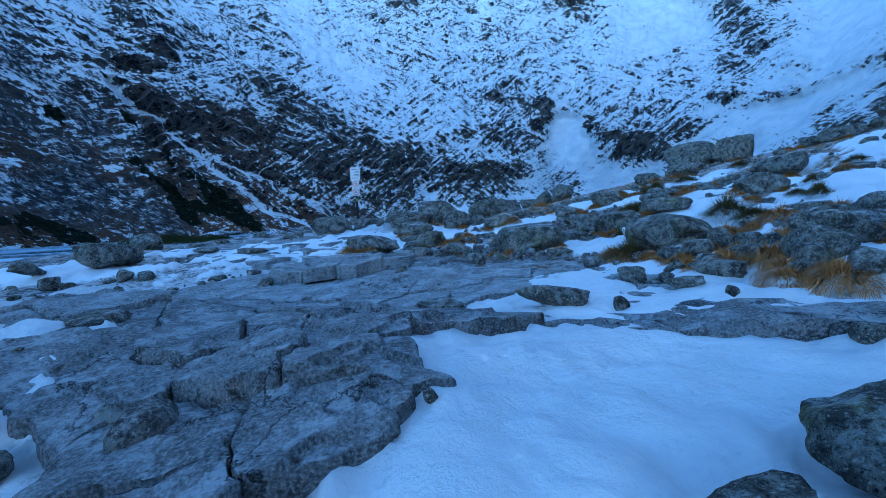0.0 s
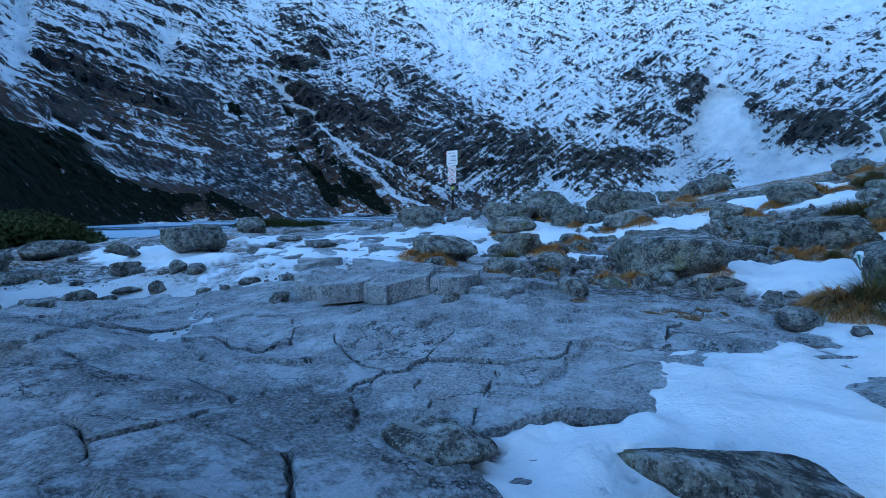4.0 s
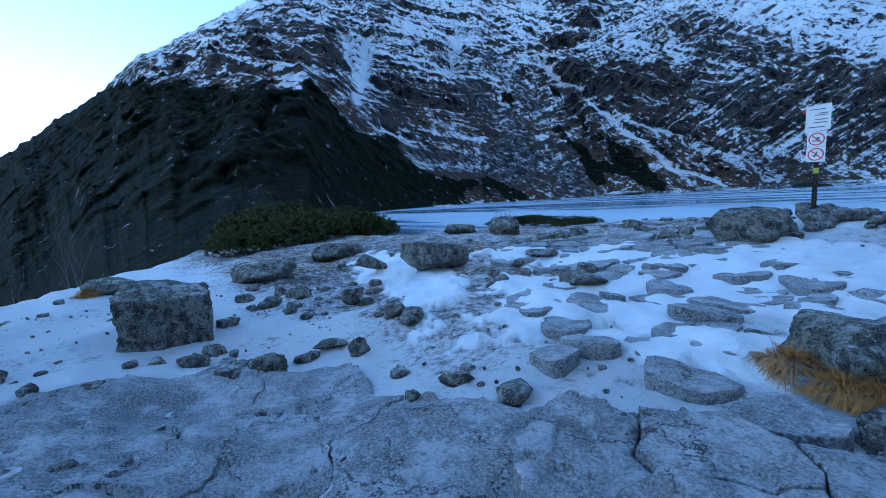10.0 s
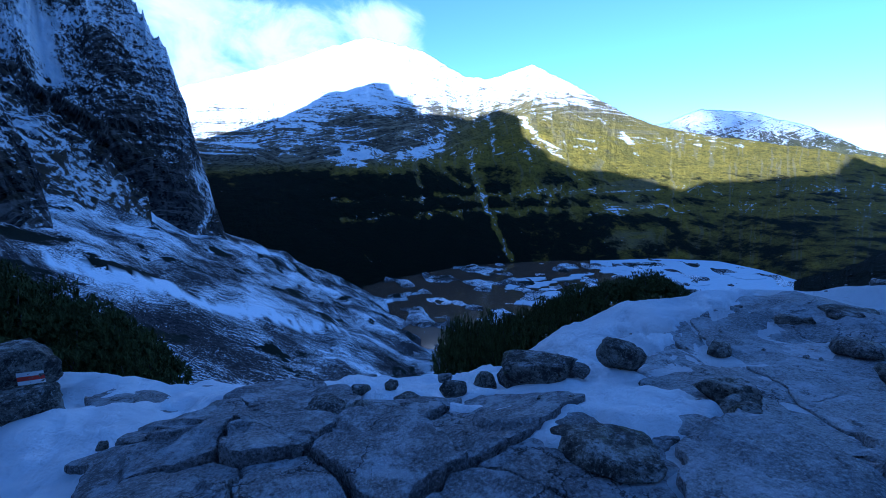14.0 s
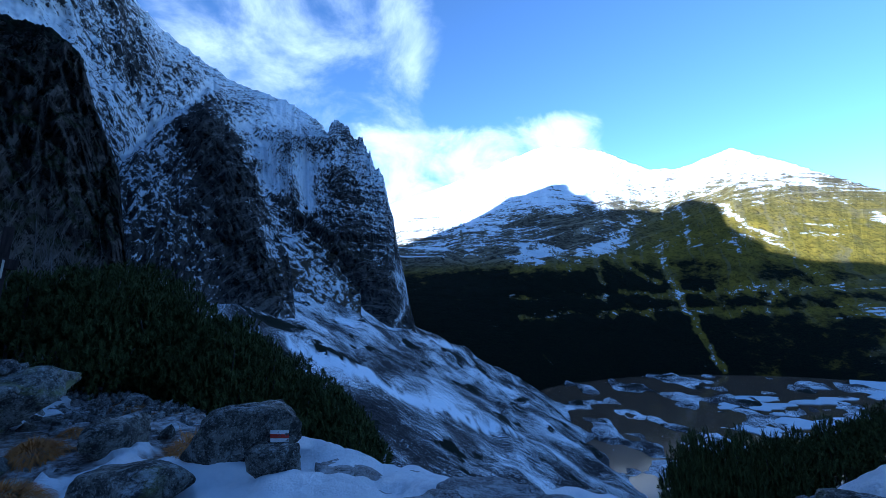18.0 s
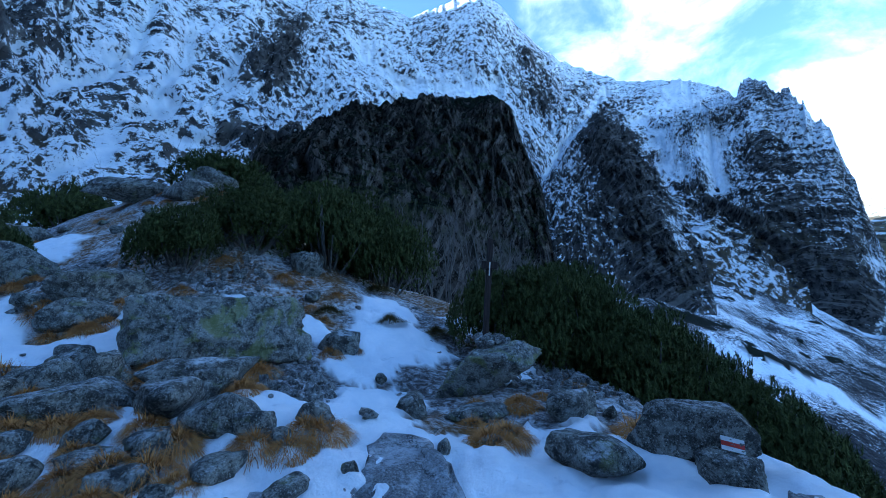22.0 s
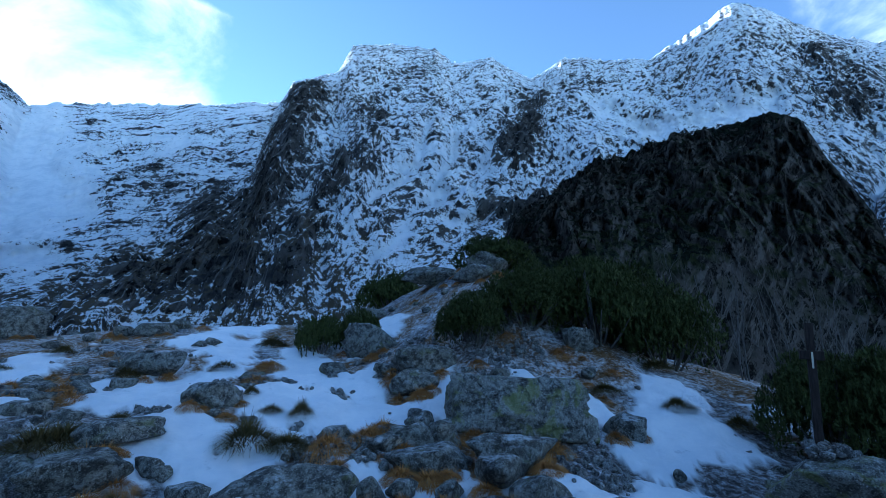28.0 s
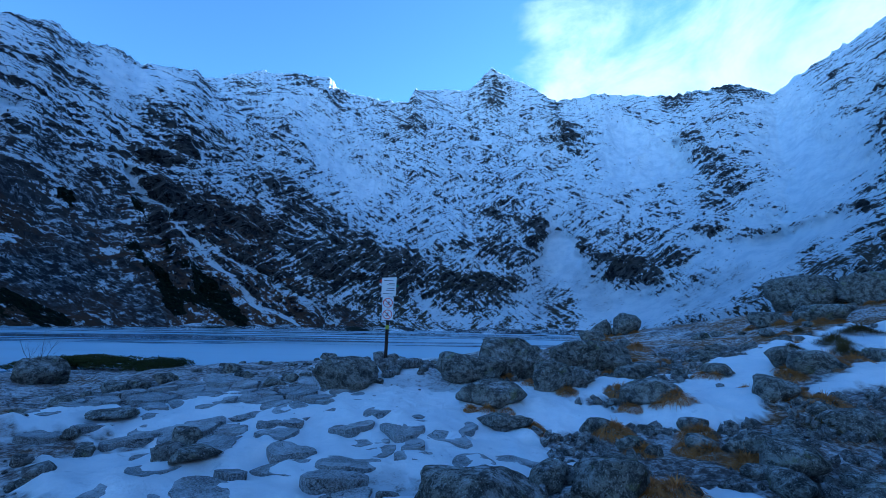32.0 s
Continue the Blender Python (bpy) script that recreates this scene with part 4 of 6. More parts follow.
M_ROCK = granite("granite_boulder", (0.06, 0.061, 0.056), (0.25, 0.25, 0.225), 0.25, 0.2)
M_SLAB = bedrock_stone("granite_slab", (0.215, 0.226, 0.24), (0.33, 0.345, 0.36))
M_LICHEN = granite("lichen_granite", (0.10, 0.103, 0.098), (0.30, 0.305, 0.285), 0.75, 0.1)
M_LEDGE = bedrock_stone("weathered_bedrock", (0.13, 0.134, 0.14), (0.26, 0.266, 0.275), 1.0)
M_STONE = granite("loose_stone", (0.065, 0.065, 0.065), (0.27, 0.27, 0.26), 0.0, 0.2, 3.0)


def grain(name, a, b, scale=(3, 3, 0.4), rough=0.75):
    n = Nodes(name, rough)
    f = n.noise(9.0, 7, 0.7, n.stretch(scale))
    return n.done(n.mix(n.ramp(f, 0.3, 0.7), a, b), bump=f, depth=0.006)


def two_tone(name, a, b, rough=0.85):
    n = Nodes(name, rough)
    f = n.noise(4.0, 3, 0.6)
    c = n.node("ShaderNodeNewGeometry").outputs["Random Per Island"]
    return n.done(n.mix(n.math("ADD", n.math("MULTIPLY", c, 0.7), n.math("MULTIPLY", f, 0.3)), a, b))


M_POST = grain("dark_stained_wood", (0.016, 0.012, 0.011), (0.045, 0.034, 0.03))
M_PANEL = plain("white_sign_board", (0.72, 0.73, 0.74), 0.5, 0, 0.05, 20)
M_RED = plain("red_paint", (0.52, 0.05, 0.035), 0.55)
M_GREEN = plain("green_paint", (0.02, 0.20, 0.10), 0.55)
M_WHITE = plain("white_paint", (0.70, 0.71, 0.72), 0.6, 0, 0.12, 30)
M_INK = plain("grey_print", (0.10, 0.11, 0.12), 0.6)
M_YELLOW = plain("yellow_green_band", (0.35, 0.38, 0.04), 0.5)
M_CORD = plain("pale_cord", (0.55, 0.5, 0.4), 0.8)
M_STRAW = two_tone("dry_grass", (0.18, 0.075, 0.022), (0.50, 0.255, 0.08))
M_RUSH = two_tone("green_sedge", (0.022, 0.03, 0.009), (0.17, 0.12, 0.045))
M_NEEDLE = two_tone("pine_needles", (0.012, 0.018, 0.006), (0.10, 0.115, 0.035))
M_BARK = grain("grey_bark", (0.06, 0.055, 0.05), (0.16, 0.15, 0.14))
M_FLOE = plain("snowy_ice", (0.6, 0.66, 0.72), 0.6, 0, 0.15, 0.1)


# ---- building blocks ----
def mesh_of(name, verts, faces, material, flat=False):
    me = bpy.data.meshes.new(name)
    me.from_pydata([tuple(v) for v in verts], [], faces)
    me.polygons.foreach_set("use_smooth", np.full(len(me.polygons), not flat))
    me.materials.append(material)
    me.update()
    return me


def part(name, bm, material, parent, label=""):
    """Link a bmesh, or a mesh, as one mesh object under a thing or a part."""
    if isinstance(bm, bpy.types.Mesh):
        me = bm
    else:
        me = bpy.data.meshes.new(name)
        bm.to_mesh(me)
        bm.free()
        me.materials.append(material)
    ob = new(name, me)
    ob.parent = parent
    return tagged(ob, label)


def box(sx, sy, sz, at=(0, 0, 0), bevel=0.006, turn=None):
    bm = bmesh.new()
    bmesh.ops.create_cube(bm, size=1, matrix=Matrix.Translation(at) @ (turn or Matrix()) @ Matrix.Diagonal((sx, sy, sz, 1)))
    if bevel:
        bmesh.ops.bevel(bm, geom=bm.edges[:], offset=bevel, segments=2, affect="EDGES", profile=0.6)
    return bm


def flat_shape(points, thick):
    """A thin upright plate in the xz plane, facing -y."""
    bm = bmesh.new()
    f = bm.faces.new([bm.verts.new((x, 0, z)) for x, z in points])
    bmesh.ops.recalc_face_normals(bm, faces=[f])
    got = bmesh.ops.extrude_face_region(bm, geom=[f])
    bmesh.ops.translate(bm, vec=(0, thick, 0), verts=[v for v in got["geom"] if isinstance(v, bmesh.types.BMVert)])
    bmesh.ops.recalc_face_normals(bm, faces=bm.faces[:])
    return bm


def ball(level):
    bm = bmesh.new()
    bmesh.ops.create_icosphere(bm, subdivisions=level, radius=1)
    co = np.array([v.co[:] for v in bm.verts])
    faces = [[v.index for v in f.verts] for f in bm.faces]
    bm.free()
    return co / np.linalg.norm(co, axis=1)[:, None], faces


BALLS = {k: ball(k) for k in (2, 3, 4, 5)}


def rock_mesh(name, seed, level, material, style="b"):
    """A broken stone in a unit box that stands on z = 0: worn planes cut from a ball, then roughened."""
    rng = np.random.default_rng(seed)
    d, faces = BALLS[level]
    count = {"b": 24, "f": 22, "t": 14, "k": 14}[style]
    nor = rng.normal(size=(count, 3))
    if style == "k":
        nor[:6] = np.array([[1, 0, 0], [-1, 0, 0], [0, 1, 0], [0, -1, 0], [0, 0, 1], [0, 0, -1]]) + rng.normal(size=(6, 3)) * 0.13
    if style in "fb":
        nor[0] = (rng.normal() * 0.16, rng.normal() * 0.16, 1)
    nor /= np.linalg.norm(nor, axis=1)[:, None]
    h = rng.uniform(0.72, 1.0, count)
    h[0] = {"f": 0.6, "b": 0.72}.get(style, h[0])
    if style == "k":
        h[:6], h[6:] = 0.72, rng.uniform(0.85, 1.05, count - 6)
    dots = np.maximum(d @ nor.T, 1e-3) / h
    sharp = {"k": 46, "f": 34, "t": 38, "b": 34}[style]
    r = 1 / (np.sum(dots ** sharp, axis=1)) ** (1 / sharp)
    co = d * r[:, None]
    lo, hi = co.min(0), co.max(0)
    co = (co - (lo + hi) / 2) / (hi - lo)
    n1 = fbm(co[:, 0] * 2.6 + seed, co[:, 1] * 2.6, co[:, 2] * 2.6, 4, seed, 0.55)
    n2 = ridged(co[:, 0] * 4 + seed, co[:, 1] * 4, co[:, 2] * 4, 3, seed + 5)
    n3 = vnoise(co[:, 0] * 17 + seed, co[:, 1] * 17, co[:, 2] * 17, seed + 9)
    # broken edges: small flat chips
    chip = vnoise(np.floor(co[:, 0] * 5 + 0.8 * n1), np.floor(co[:, 1] * 5 + 0.8 * n1), np.floor(co[:, 2] * 6 + 0.8 * n1), seed + 3)
    co = co * (1 + 0.016 * chip + 0.075 * n1 + 0.035 * n2 + 0.018 * n3)[:, None]
    lo, hi = co.min(0), co.max(0)
    co = (co - (lo + hi) / 2) / (hi - lo)
    co[:, 2] += 0.5 - 0.17
    return mesh_of(name, co, faces, material)


def height_at(x, y):
    return float(ground_height(np.array([x]), np.array([y]))[0] + 0.07 * smooth(-0.05, 0.25, snow_field(np.array([x]), np.array([y])))[0])


# ---- boulders: kind, place, width, depth, height, turn ----
BOULDERS = [
    ('f', 4.09, 4.38, 0.75, 0.54, 0.36, -43), ('b', 1.98, 4.41, 0.30, 0.22, 0.17, -24), ('b', 2.18, 3.82, 0.34, 0.25, 0.13, -29),
    ('b', 2.75, 4.22, 0.48, 0.35, 0.16, -33), ('b', 3.25, 4.55, 0.32, 0.24, 0.25, -35), ('b', 2.43, 2.41, 0.15, 0.11, 0.13, -45),
    ('t', 1.44, 3.45, 0.13, 0.10, 0.12, -22), ('f', 0.97, 3.83, 0.63, 0.45, 0.21, -14), ('f', -0.06, 3.90, 0.48, 0.35, 0.17, 0),
    ('f', 0.12, 3.27, 0.89, 0.62, 0.11, -2), ('b', -0.10, 1.93, 0.07, 0.05, 0.06, 3), ('b', -3.70, 13.96, 1.24, 0.91, 0.61, 20), ('b', -1.16, 14.90, 1.51, 1.10, 0.66, 7)]
BOULDERS += [
    ('b', -0.93, 13.45, 1.26, 0.92, 0.43, 7), ('b', -1.56, 9.16, 1.15, 0.82, 0.42, 18), ('b', -1.46, 8.36, 0.34, 0.25, 0.22, 19),
    ('f', -0.31, 9.61, 0.75, 0.55, 0.43, 6), ('b', 0.51, 14.44, 0.93, 0.68, 0.58, 0), ('b', 2.09, 16.62, 2.01, 1.45, 0.75, -6),
    ('b', 1.84, 13.09, 1.05, 0.76, 0.44, -7), ('b', 1.61, 8.89, 0.58, 0.43, 0.31, -11), ('b', 0.32, 8.74, 0.55, 0.40, 0.28, 1),
    ('b', 1.83, 11.82, 0.41, 0.30, 0.19, -8), ('b', -0.65, 6.32, 0.19, 0.14, 0.16, 18), ('t', -9.84, 10.08, 1.06, 0.78, 0.47, 55),
    ('b', -7.98, 8.45, 0.39, 0.29, 0.29, 57), ('f', -8.43, 10.66, 1.44, 1.05, 0.61, 49)]
BOULDERS += [
    ('f', -14.02, 11.01, 1.53, 1.12, 0.48, 61), ('t', -11.01, 15.66, 0.98, 0.72, 0.62, 42), ('b', -12.26, 14.77, 1.10, 0.81, 0.33, 47),
    ('b', 5.28, 14.25, 0.59, 0.44, 0.43, -23), ('b', 3.97, 10.70, 0.38, 0.28, 0.34, -24), ('b', 2.11, 7.48, 0.33, 0.24, 0.13, -20),
    ('b', -0.40, 8.16, 0.53, 0.38, 0.33, -8), ('b', 0.11, 8.56, 0.18, 0.13, 0.16, -15), ('b', -0.12, 7.80, 0.25, 0.18, 0.18, -15),
    ('b', -0.68, 12.37, 0.54, 0.40, 0.17, -1), ('f', -12.08, 8.16, 1.49, 1.08, 0.46, 74), ('b', -2.75, 6.41, 0.24, 0.17, 0.15, 52),
    ('t', -5.77, 7.39, 0.24, 0.18, 0.21, 63), ('b', -6.00, 6.41, 0.41, 0.30, 0.23, 74)]
BOULDERS += [
    ('b', -4.05, 6.97, 0.13, 0.09, 0.11, 57), ('b', -6.25, 7.26, 0.40, 0.30, 0.09, 66), ('k', -8.32, 5.75, 1.11, 0.80, 0.91, 83),
    ('f', -6.26, 3.94, 0.68, 0.49, 0.25, 101), ('b', -12.57, 5.27, 1.17, 0.85, 0.37, 88), ('b', -7.15, 3.06, 0.40, 0.30, 0.17, 108),
    ('b', -5.93, 2.10, 0.22, 0.16, 0.10, 122), ('t', -1.64, 2.01, 0.20, 0.15, 0.15, 173), ('b', -2.06, 1.79, 0.22, 0.16, 0.10, 166),
    ('b', -2.38, 1.98, 0.21, 0.15, 0.15, 159), ('b', -2.69, 1.87, 0.20, 0.15, 0.14, 154), ('b', -2.76, 2.67, 0.10, 0.08, 0.07, 145),
    ('t', -2.89, 2.75, 0.11, 0.08, 0.08, 142), ('b', -1.75, 1.30, 0.17, 0.13, 0.09, 173)]
BOULDERS += [
    ('b', -2.01, 1.39, 0.12, 0.09, 0.11, 168), ('f', -3.06, 2.10, 0.57, 0.41, 0.22, 147), ('f', -2.72, 3.28, 0.55, 0.42, 0.10, 137),
    ('f', -1.92, 2.89, 0.10, 0.08, 0.08, 162), ('b', -3.29, 1.38, 0.21, 0.16, 0.08, 150), ('b', 0.73, 1.01, 0.43, 0.31, 0.24, -151),
    ('b', -3.68, 2.30, 0.35, 0.26, 0.23, 136), ('b', -6.06, 2.21, 0.11, 0.08, 0.10, 118), ('b', -3.65, 3.28, 0.25, 0.18, 0.13, 123),
    ('f', -3.78, 3.10, 0.35, 0.25, 0.18, 124), ('K', 7.02, 3.82, 2.70, 1.86, 0.95, -95), ('b', 5.04, 4.12, 1.25, 0.89, 0.51, -94),
    ('f', 4.98, 5.33, 1.18, 0.84, 0.37, -82), ('b', 5.48, 5.95, 0.61, 0.44, 0.27, -77)]
BOULDERS += [
    ('t', 12.74, 7.49, 1.58, 1.15, 1.09, -77), ('b', 10.11, 5.62, 1.66, 1.20, 0.66, -84), ('b', 9.24, 5.78, 1.25, 0.91, 0.52, -83),
    ('t', 3.32, 3.27, 0.41, 0.30, 0.23, -106), ('b', 3.35, 3.83, 0.43, 0.31, 0.23, -99), ('b', 3.07, 3.64, 0.22, 0.16, 0.17, -103),
    ('b', 6.80, 1.81, 0.74, 0.54, 0.45, -109), ('W', 1.30, 0.47, 1.00, 0.71, 0.49, -151), ('L', 4.15, 0.51, 1.66, 1.17, 0.75, -128),
    ('b', 1.62, 1.42, 0.80, 0.62, 0.30, -141), ('b', 1.00, 0.67, 0.28, 0.20, 0.21, -154), ('f', 2.80, 1.40, 0.42, 0.31, 0.19, -130),
    ('b', 3.24, 5.44, 0.50, 0.36, 0.29, -77), ('b', 3.86, 5.91, 0.34, 0.25, 0.31, -73)]
BOULDERS += [
    ('b', 4.08, 5.59, 0.38, 0.28, 0.22, -78), ('b', 3.91, 5.03, 0.33, 0.25, 0.22, -84), ('f', 3.58, 4.53, 0.46, 0.34, 0.14, -90),
    ('b', 3.52, 4.94, 0.49, 0.36, 0.14, -84), ('b', 2.98, 4.75, 0.41, 0.30, 0.17, -87), ('t', 2.49, 4.54, 0.23, 0.17, 0.15, -90),
    ('b', 2.28, 3.33, 0.13, 0.10, 0.12, -111), ('b', 2.22, 4.21, 0.19, 0.14, 0.10, -96), ('b', 10.38, 1.37, 0.83, 0.61, 0.61, -105),
    ('b', 2.57, 1.74, 0.22, 0.16, 0.12, -129), ('b', 5.34, 1.66, 0.18, 0.13, 0.16, -114), ('t', 2.52, -0.08, 0.18, 0.13, 0.16, -143),
    ('f', 9.15, 5.79, 1.19, 0.86, 0.39, -82), ('b', 3.50, 1.20, 0.83, 0.60, 0.18, -127)]
BOULDERS += [
    ('A', 1.72, 8.28, 1.57, 1.08, 0.56, -47), ('T', 3.49, 6.74, 1.46, 1.02, 0.57, -73), ('f', 5.19, 24.44, 1.32, 0.97, 0.55, -19),
    ('b', 5.40, 13.66, 0.85, 0.62, 0.43, -39), ('b', 7.25, 9.63, 1.05, 0.76, 0.49, -63), ('b', 5.14, 9.79, 1.10, 0.80, 0.32, -55),
    ('b', 3.91, 9.37, 1.09, 0.78, 0.42, -53), ('b', 9.92, 20.42, 1.12, 0.83, 0.52, -37), ('b', 1.64, 11.34, 0.43, 0.32, 0.21, -28),
    ('b', 0.74, 11.46, 0.42, 0.31, 0.19, -20), ('b', 0.39, 9.54, 0.23, 0.17, 0.16, -25), ('f', 17.98, 5.47, 3.08, 2.22, 0.76, -89),
    ('b', 10.50, 12.94, 1.51, 1.10, 0.62, -57), ('b', 3.07, 5.74, 0.48, 0.35, 0.24, -83)]
BOULDERS += [
    ('b', 4.07, 14.57, 0.62, 0.46, 0.23, -31), ('b', -1.04, 12.38, 0.57, 0.42, 0.19, -7), ('b', 0.50, 12.08, 0.45, 0.33, 0.20, -20),
    ('f', 1.97, 10.80, 0.69, 0.50, 0.33, -36), ('b', -7.08, 12.58, 0.69, 0.51, 0.16, 35), ('f', -4.66, 10.52, 0.51, 0.37, 0.15, 27),
    ('b', 13.65, 22.77, 2.76, 2.07, 1.54, -42), ('k', 14.65, 21.18, 1.8, 1.3, 1.27, -47), ('t', 6.35, 26.67, 1.19, 0.9, 1.0, -21),
    ('b', 7.52, 26.21, 1.27, 0.98, 1.08, -25), ('b', 0.0, 15.7, 1.75, 1.2, 1.0, -2), ('b', 16.9, 3.1, 1.8, 1.3, 0.95, -94),
    ('b', 15.4, 3.9, 1.7, 1.2, 0.7, -92), ('b', 17.6, 8.6, 1.9, 1.3, 0.8, -80)]
BOULDERS += [
    ('f', 11.2, 19.5, 1.6, 1.1, 0.7, -40), ('f', 15.5, 16.5, 1.5, 1.1, 0.5, -50)]

LOOKS = {"b": ("weathered grey granite boulder half sunk in frozen turf", M_ROCK), "f": ("low flat granite slab lying on frozen ground", M_ROCK), "t": ("upright pointed granite stone", M_ROCK),
         "k": ("large squared block of lichen-spotted granite", M_LICHEN), "L": ("lichen-covered granite boulder carrying a small cairn", M_LICHEN),
         "W": ("long rounded granite boulder with a painted trail mark", M_ROCK), "T": ("dark granite boulder with a painted trail arrow", M_ROCK), "A": ("broad grey boulder blotched with pale lichen", M_ROCK), "K": ("long squared block of pale lichen-spotted granite", M_LICHEN)}
placed = {}
for i, (kind, bx, by, bw, bd, bh, turn) in enumerate(BOULDERS):
    style = {"L": "b", "W": "b", "T": "b", "A": "b", "K": "k"}.get(kind, kind)
    text, mat = LOOKS[kind]
    far = math.hypot(bx - CX, by - CY)
    level = 5 if bw / far > 0.15 else (4 if bw / far > 0.06 else 3)
    if kind == "k" and bw < 0.7:
        mat, text = M_ROCK, "small squared granite block on bare bedrock"
    if kind == "k" and (far > 14 or bx < 1):
        mat, text = M_ROCK, "squared grey granite block resting on frozen ground"
    me = rock_mesh("boulder", 100 + i, level, mat, style)
    ob = tagged(new("boulder", me), text, "boulder", "boulders on the moraine")
    z = height_at(bx, by)
    ob.matrix_world = pose(bx, by, z - 0.05 * bh, 0, 0, turn + (i * 37 % 36 - 18) * (kind in "bt")) @ Matrix.Diagonal((bw * 1.04, bd * 1.04, bh * 1.22, 1))
    placed[kind] = ob

# ---- bedrock slabs and paving stones ----
def cells(seeds, size):
    """Voronoi cells round the seeds, as polygons."""
    out = []
    for i, p in enumerate(seeds):
        near = np.argsort(np.hypot(*(seeds - p).T))[1:16]
        poly = [p + np.array(c) * size * 1.5 for c in ((-1, -1), (1, -1), (1, 1), (-1, 1))]
        for j in near:
            m, nrm = (p + seeds[j]) / 2, seeds[j] - p
            new_poly = []
            for a, b in zip(poly, poly[1:] + poly[:1]):
                da, db = (a - m) @ nrm, (b - m) @ nrm
                if da <= 0:
                    new_poly.append(a)
                if da * db < 0:
                    new_poly.append(a + (b - a) * da / (da - db))
            poly = new_poly
            if len(poly) < 3:
                break
        if len(poly) >= 3:
            out.append((p, np.array(poly)))
    return out


def crooked(x, y):
    """Bend a joint pattern so that its lines wander; neighbours stay together."""
    return (x + 0.16 * fbm(x / 0.9, y / 0.9, None, 5, 501, 0.55), y + 0.13 * fbm(x / 0.9, y / 0.9, None, 5, 511, 0.55))


def scarps(x, y):
    """Low broken steps that run across the slope."""
    out = 0
    for turn, step, deep, seed in ((18, 0.62, 0.055, 601), (-24, 0.40, 0.035, 611), (52, 0.9, 0.04, 621)):
        c, q = math.cos(radians(turn)), math.sin(radians(turn))
        u = (y * c - x * q) / step + 0.55 * fbm(x / 0.8, y / 0.8, None, 4, seed, 0.6)
        saw = u - np.floor(u)
        much = np.clip(0.25 + 1.6 * vnoise(x / 0.7, y / 0.7, None, seed + 5), 0, 1)
        out = out + deep * much * (1 - saw) * smooth(0, 0.07, saw)
    return out


def plate(name, centre, poly, gap, lift, seed, parent, material, steps=44, dome=0.02, edge=0.05, tilt=0.02):
    """One slab with a worn, uneven top and rounded rim."""
    rng = np.random.default_rng(seed)
    c = poly.mean(0)
    ang = np.linspace(0, 2 * np.pi, steps, endpoint=False)
    way = np.stack([np.cos(ang), np.sin(ang)], 1)
    rad = np.full(steps, 9.0)
    for a, b in zip(poly, np.roll(poly, -1, 0)):
        e = b - a
        nrm = np.array([e[1], -e[0]]) / (np.linalg.norm(e) + 1e-9)
        h = (a - c) @ nrm
        if h < 0:
            nrm, h = -nrm, -h
        k = way @ nrm
        rad = np.where(k > 1e-6, np.minimum(rad, h / np.maximum(k, 1e-6)), rad)
    if gap >= 0.015:
        rad = 0.6 * rad + 0.2 * (np.roll(rad, 1) + np.roll(rad, -1))
    rad = np.maximum(rad - gap, 0.05) * (1 + (0.045 if gap >= 0.015 else 0.010) * fbm(way[:, 0] * 3 + seed, way[:, 1] * 3, None, 4, seed, 0.65))
    inner = tuple(np.linspace(0.06, 0.92, 18)) if steps > 100 else ((0.15, 0.3, 0.45, 0.6, 0.72, 0.84, 0.92) if steps > 60 else (0.25, 0.5, 0.7, 0.88))
    rings = inner + (0.965, 0.985, 0.995, 1.0, 1.006)
    x = np.concatenate([[c[0]]] + [c[0] + way[:, 0] * rad * k for k in rings])
    y = np.concatenate([[c[1]]] + [c[1] + way[:, 1] * rad * k for k in rings])
    if steps > 60:
        x, y = crooked(x, y)
    fall = np.concatenate([[0]] + [np.full(steps, v) for v in (0,) * len(inner) + (0.03, 0.14, 0.45, 1.3, 7.0)])
    gx, gy = rng.normal(size=2) * tilt
    level = ground_height(np.array([c[0]]), np.array([c[1]]))[0]
    slope = (1.0 if gap < 0.015 else 0.6) * (ground_height(x, y) - level)
    z = level + lift + slope + gx * (x - c[0]) + gy * (y - c[1]) + 0.035 * fbm(x * 0.9, y * 0.9, None, 5, 400, 0.5) + (scarps(x, y) - 0.03 if steps > 60 else 0.012 * fbm(x * 5, y * 5, None, 3, 420)) - edge * fall
    faces = [(0, 1 + j, 1 + (j + 1) % steps) for j in range(steps)]
    for q in range(len(rings) - 1):
        o = 1 + q * steps
        faces += [(o + j, o + steps + j, o + steps + (j + 1) % steps, o + (j + 1) % steps) for j in range(steps)]
    ob = new(name, mesh_of(name, np.stack([x, y, z], 1), faces, material))
    ob.parent = parent
    return ob


bedrock = tagged(new("bedrock"), "bare grey bedrock split by cracks into broad slabs", "bedrock", kind="structure")
rng = np.random.default_rng(5)
# middle and rise of each slab over the ground
SLABS = [(-1.1, 4.52, 0.08), (-2.3, 4.5, 0.03), (-0.57, 5.25, 0.09), (0.1, 5.25, 0.09), (0.74, 5.75, 0.05), (-0.75, 4.0, 0.05), (-0.3, 4.3, 0.03), (0.0, 4.62, 0.0), (0.4, 4.55, 0.05), (0.85, 5.1, 0.03), (-1.3, 3.72, 0.06), (-3.6, 5.6, 0.05),
         (-1.58, 5.8, 0.07), (-0.2, 5.95, 0.08), (1.13, 6.26, 0.04), (1.0, 4.72, 0.0), (1.5, 5.42, -0.01), (1.5, 6.1, 0.0), (2.0, 6.4, 0.0), (0.5, 6.35, 0.05), (-2.6, 5.9, 0.03), (-4.6, 5.9, 0.02)]
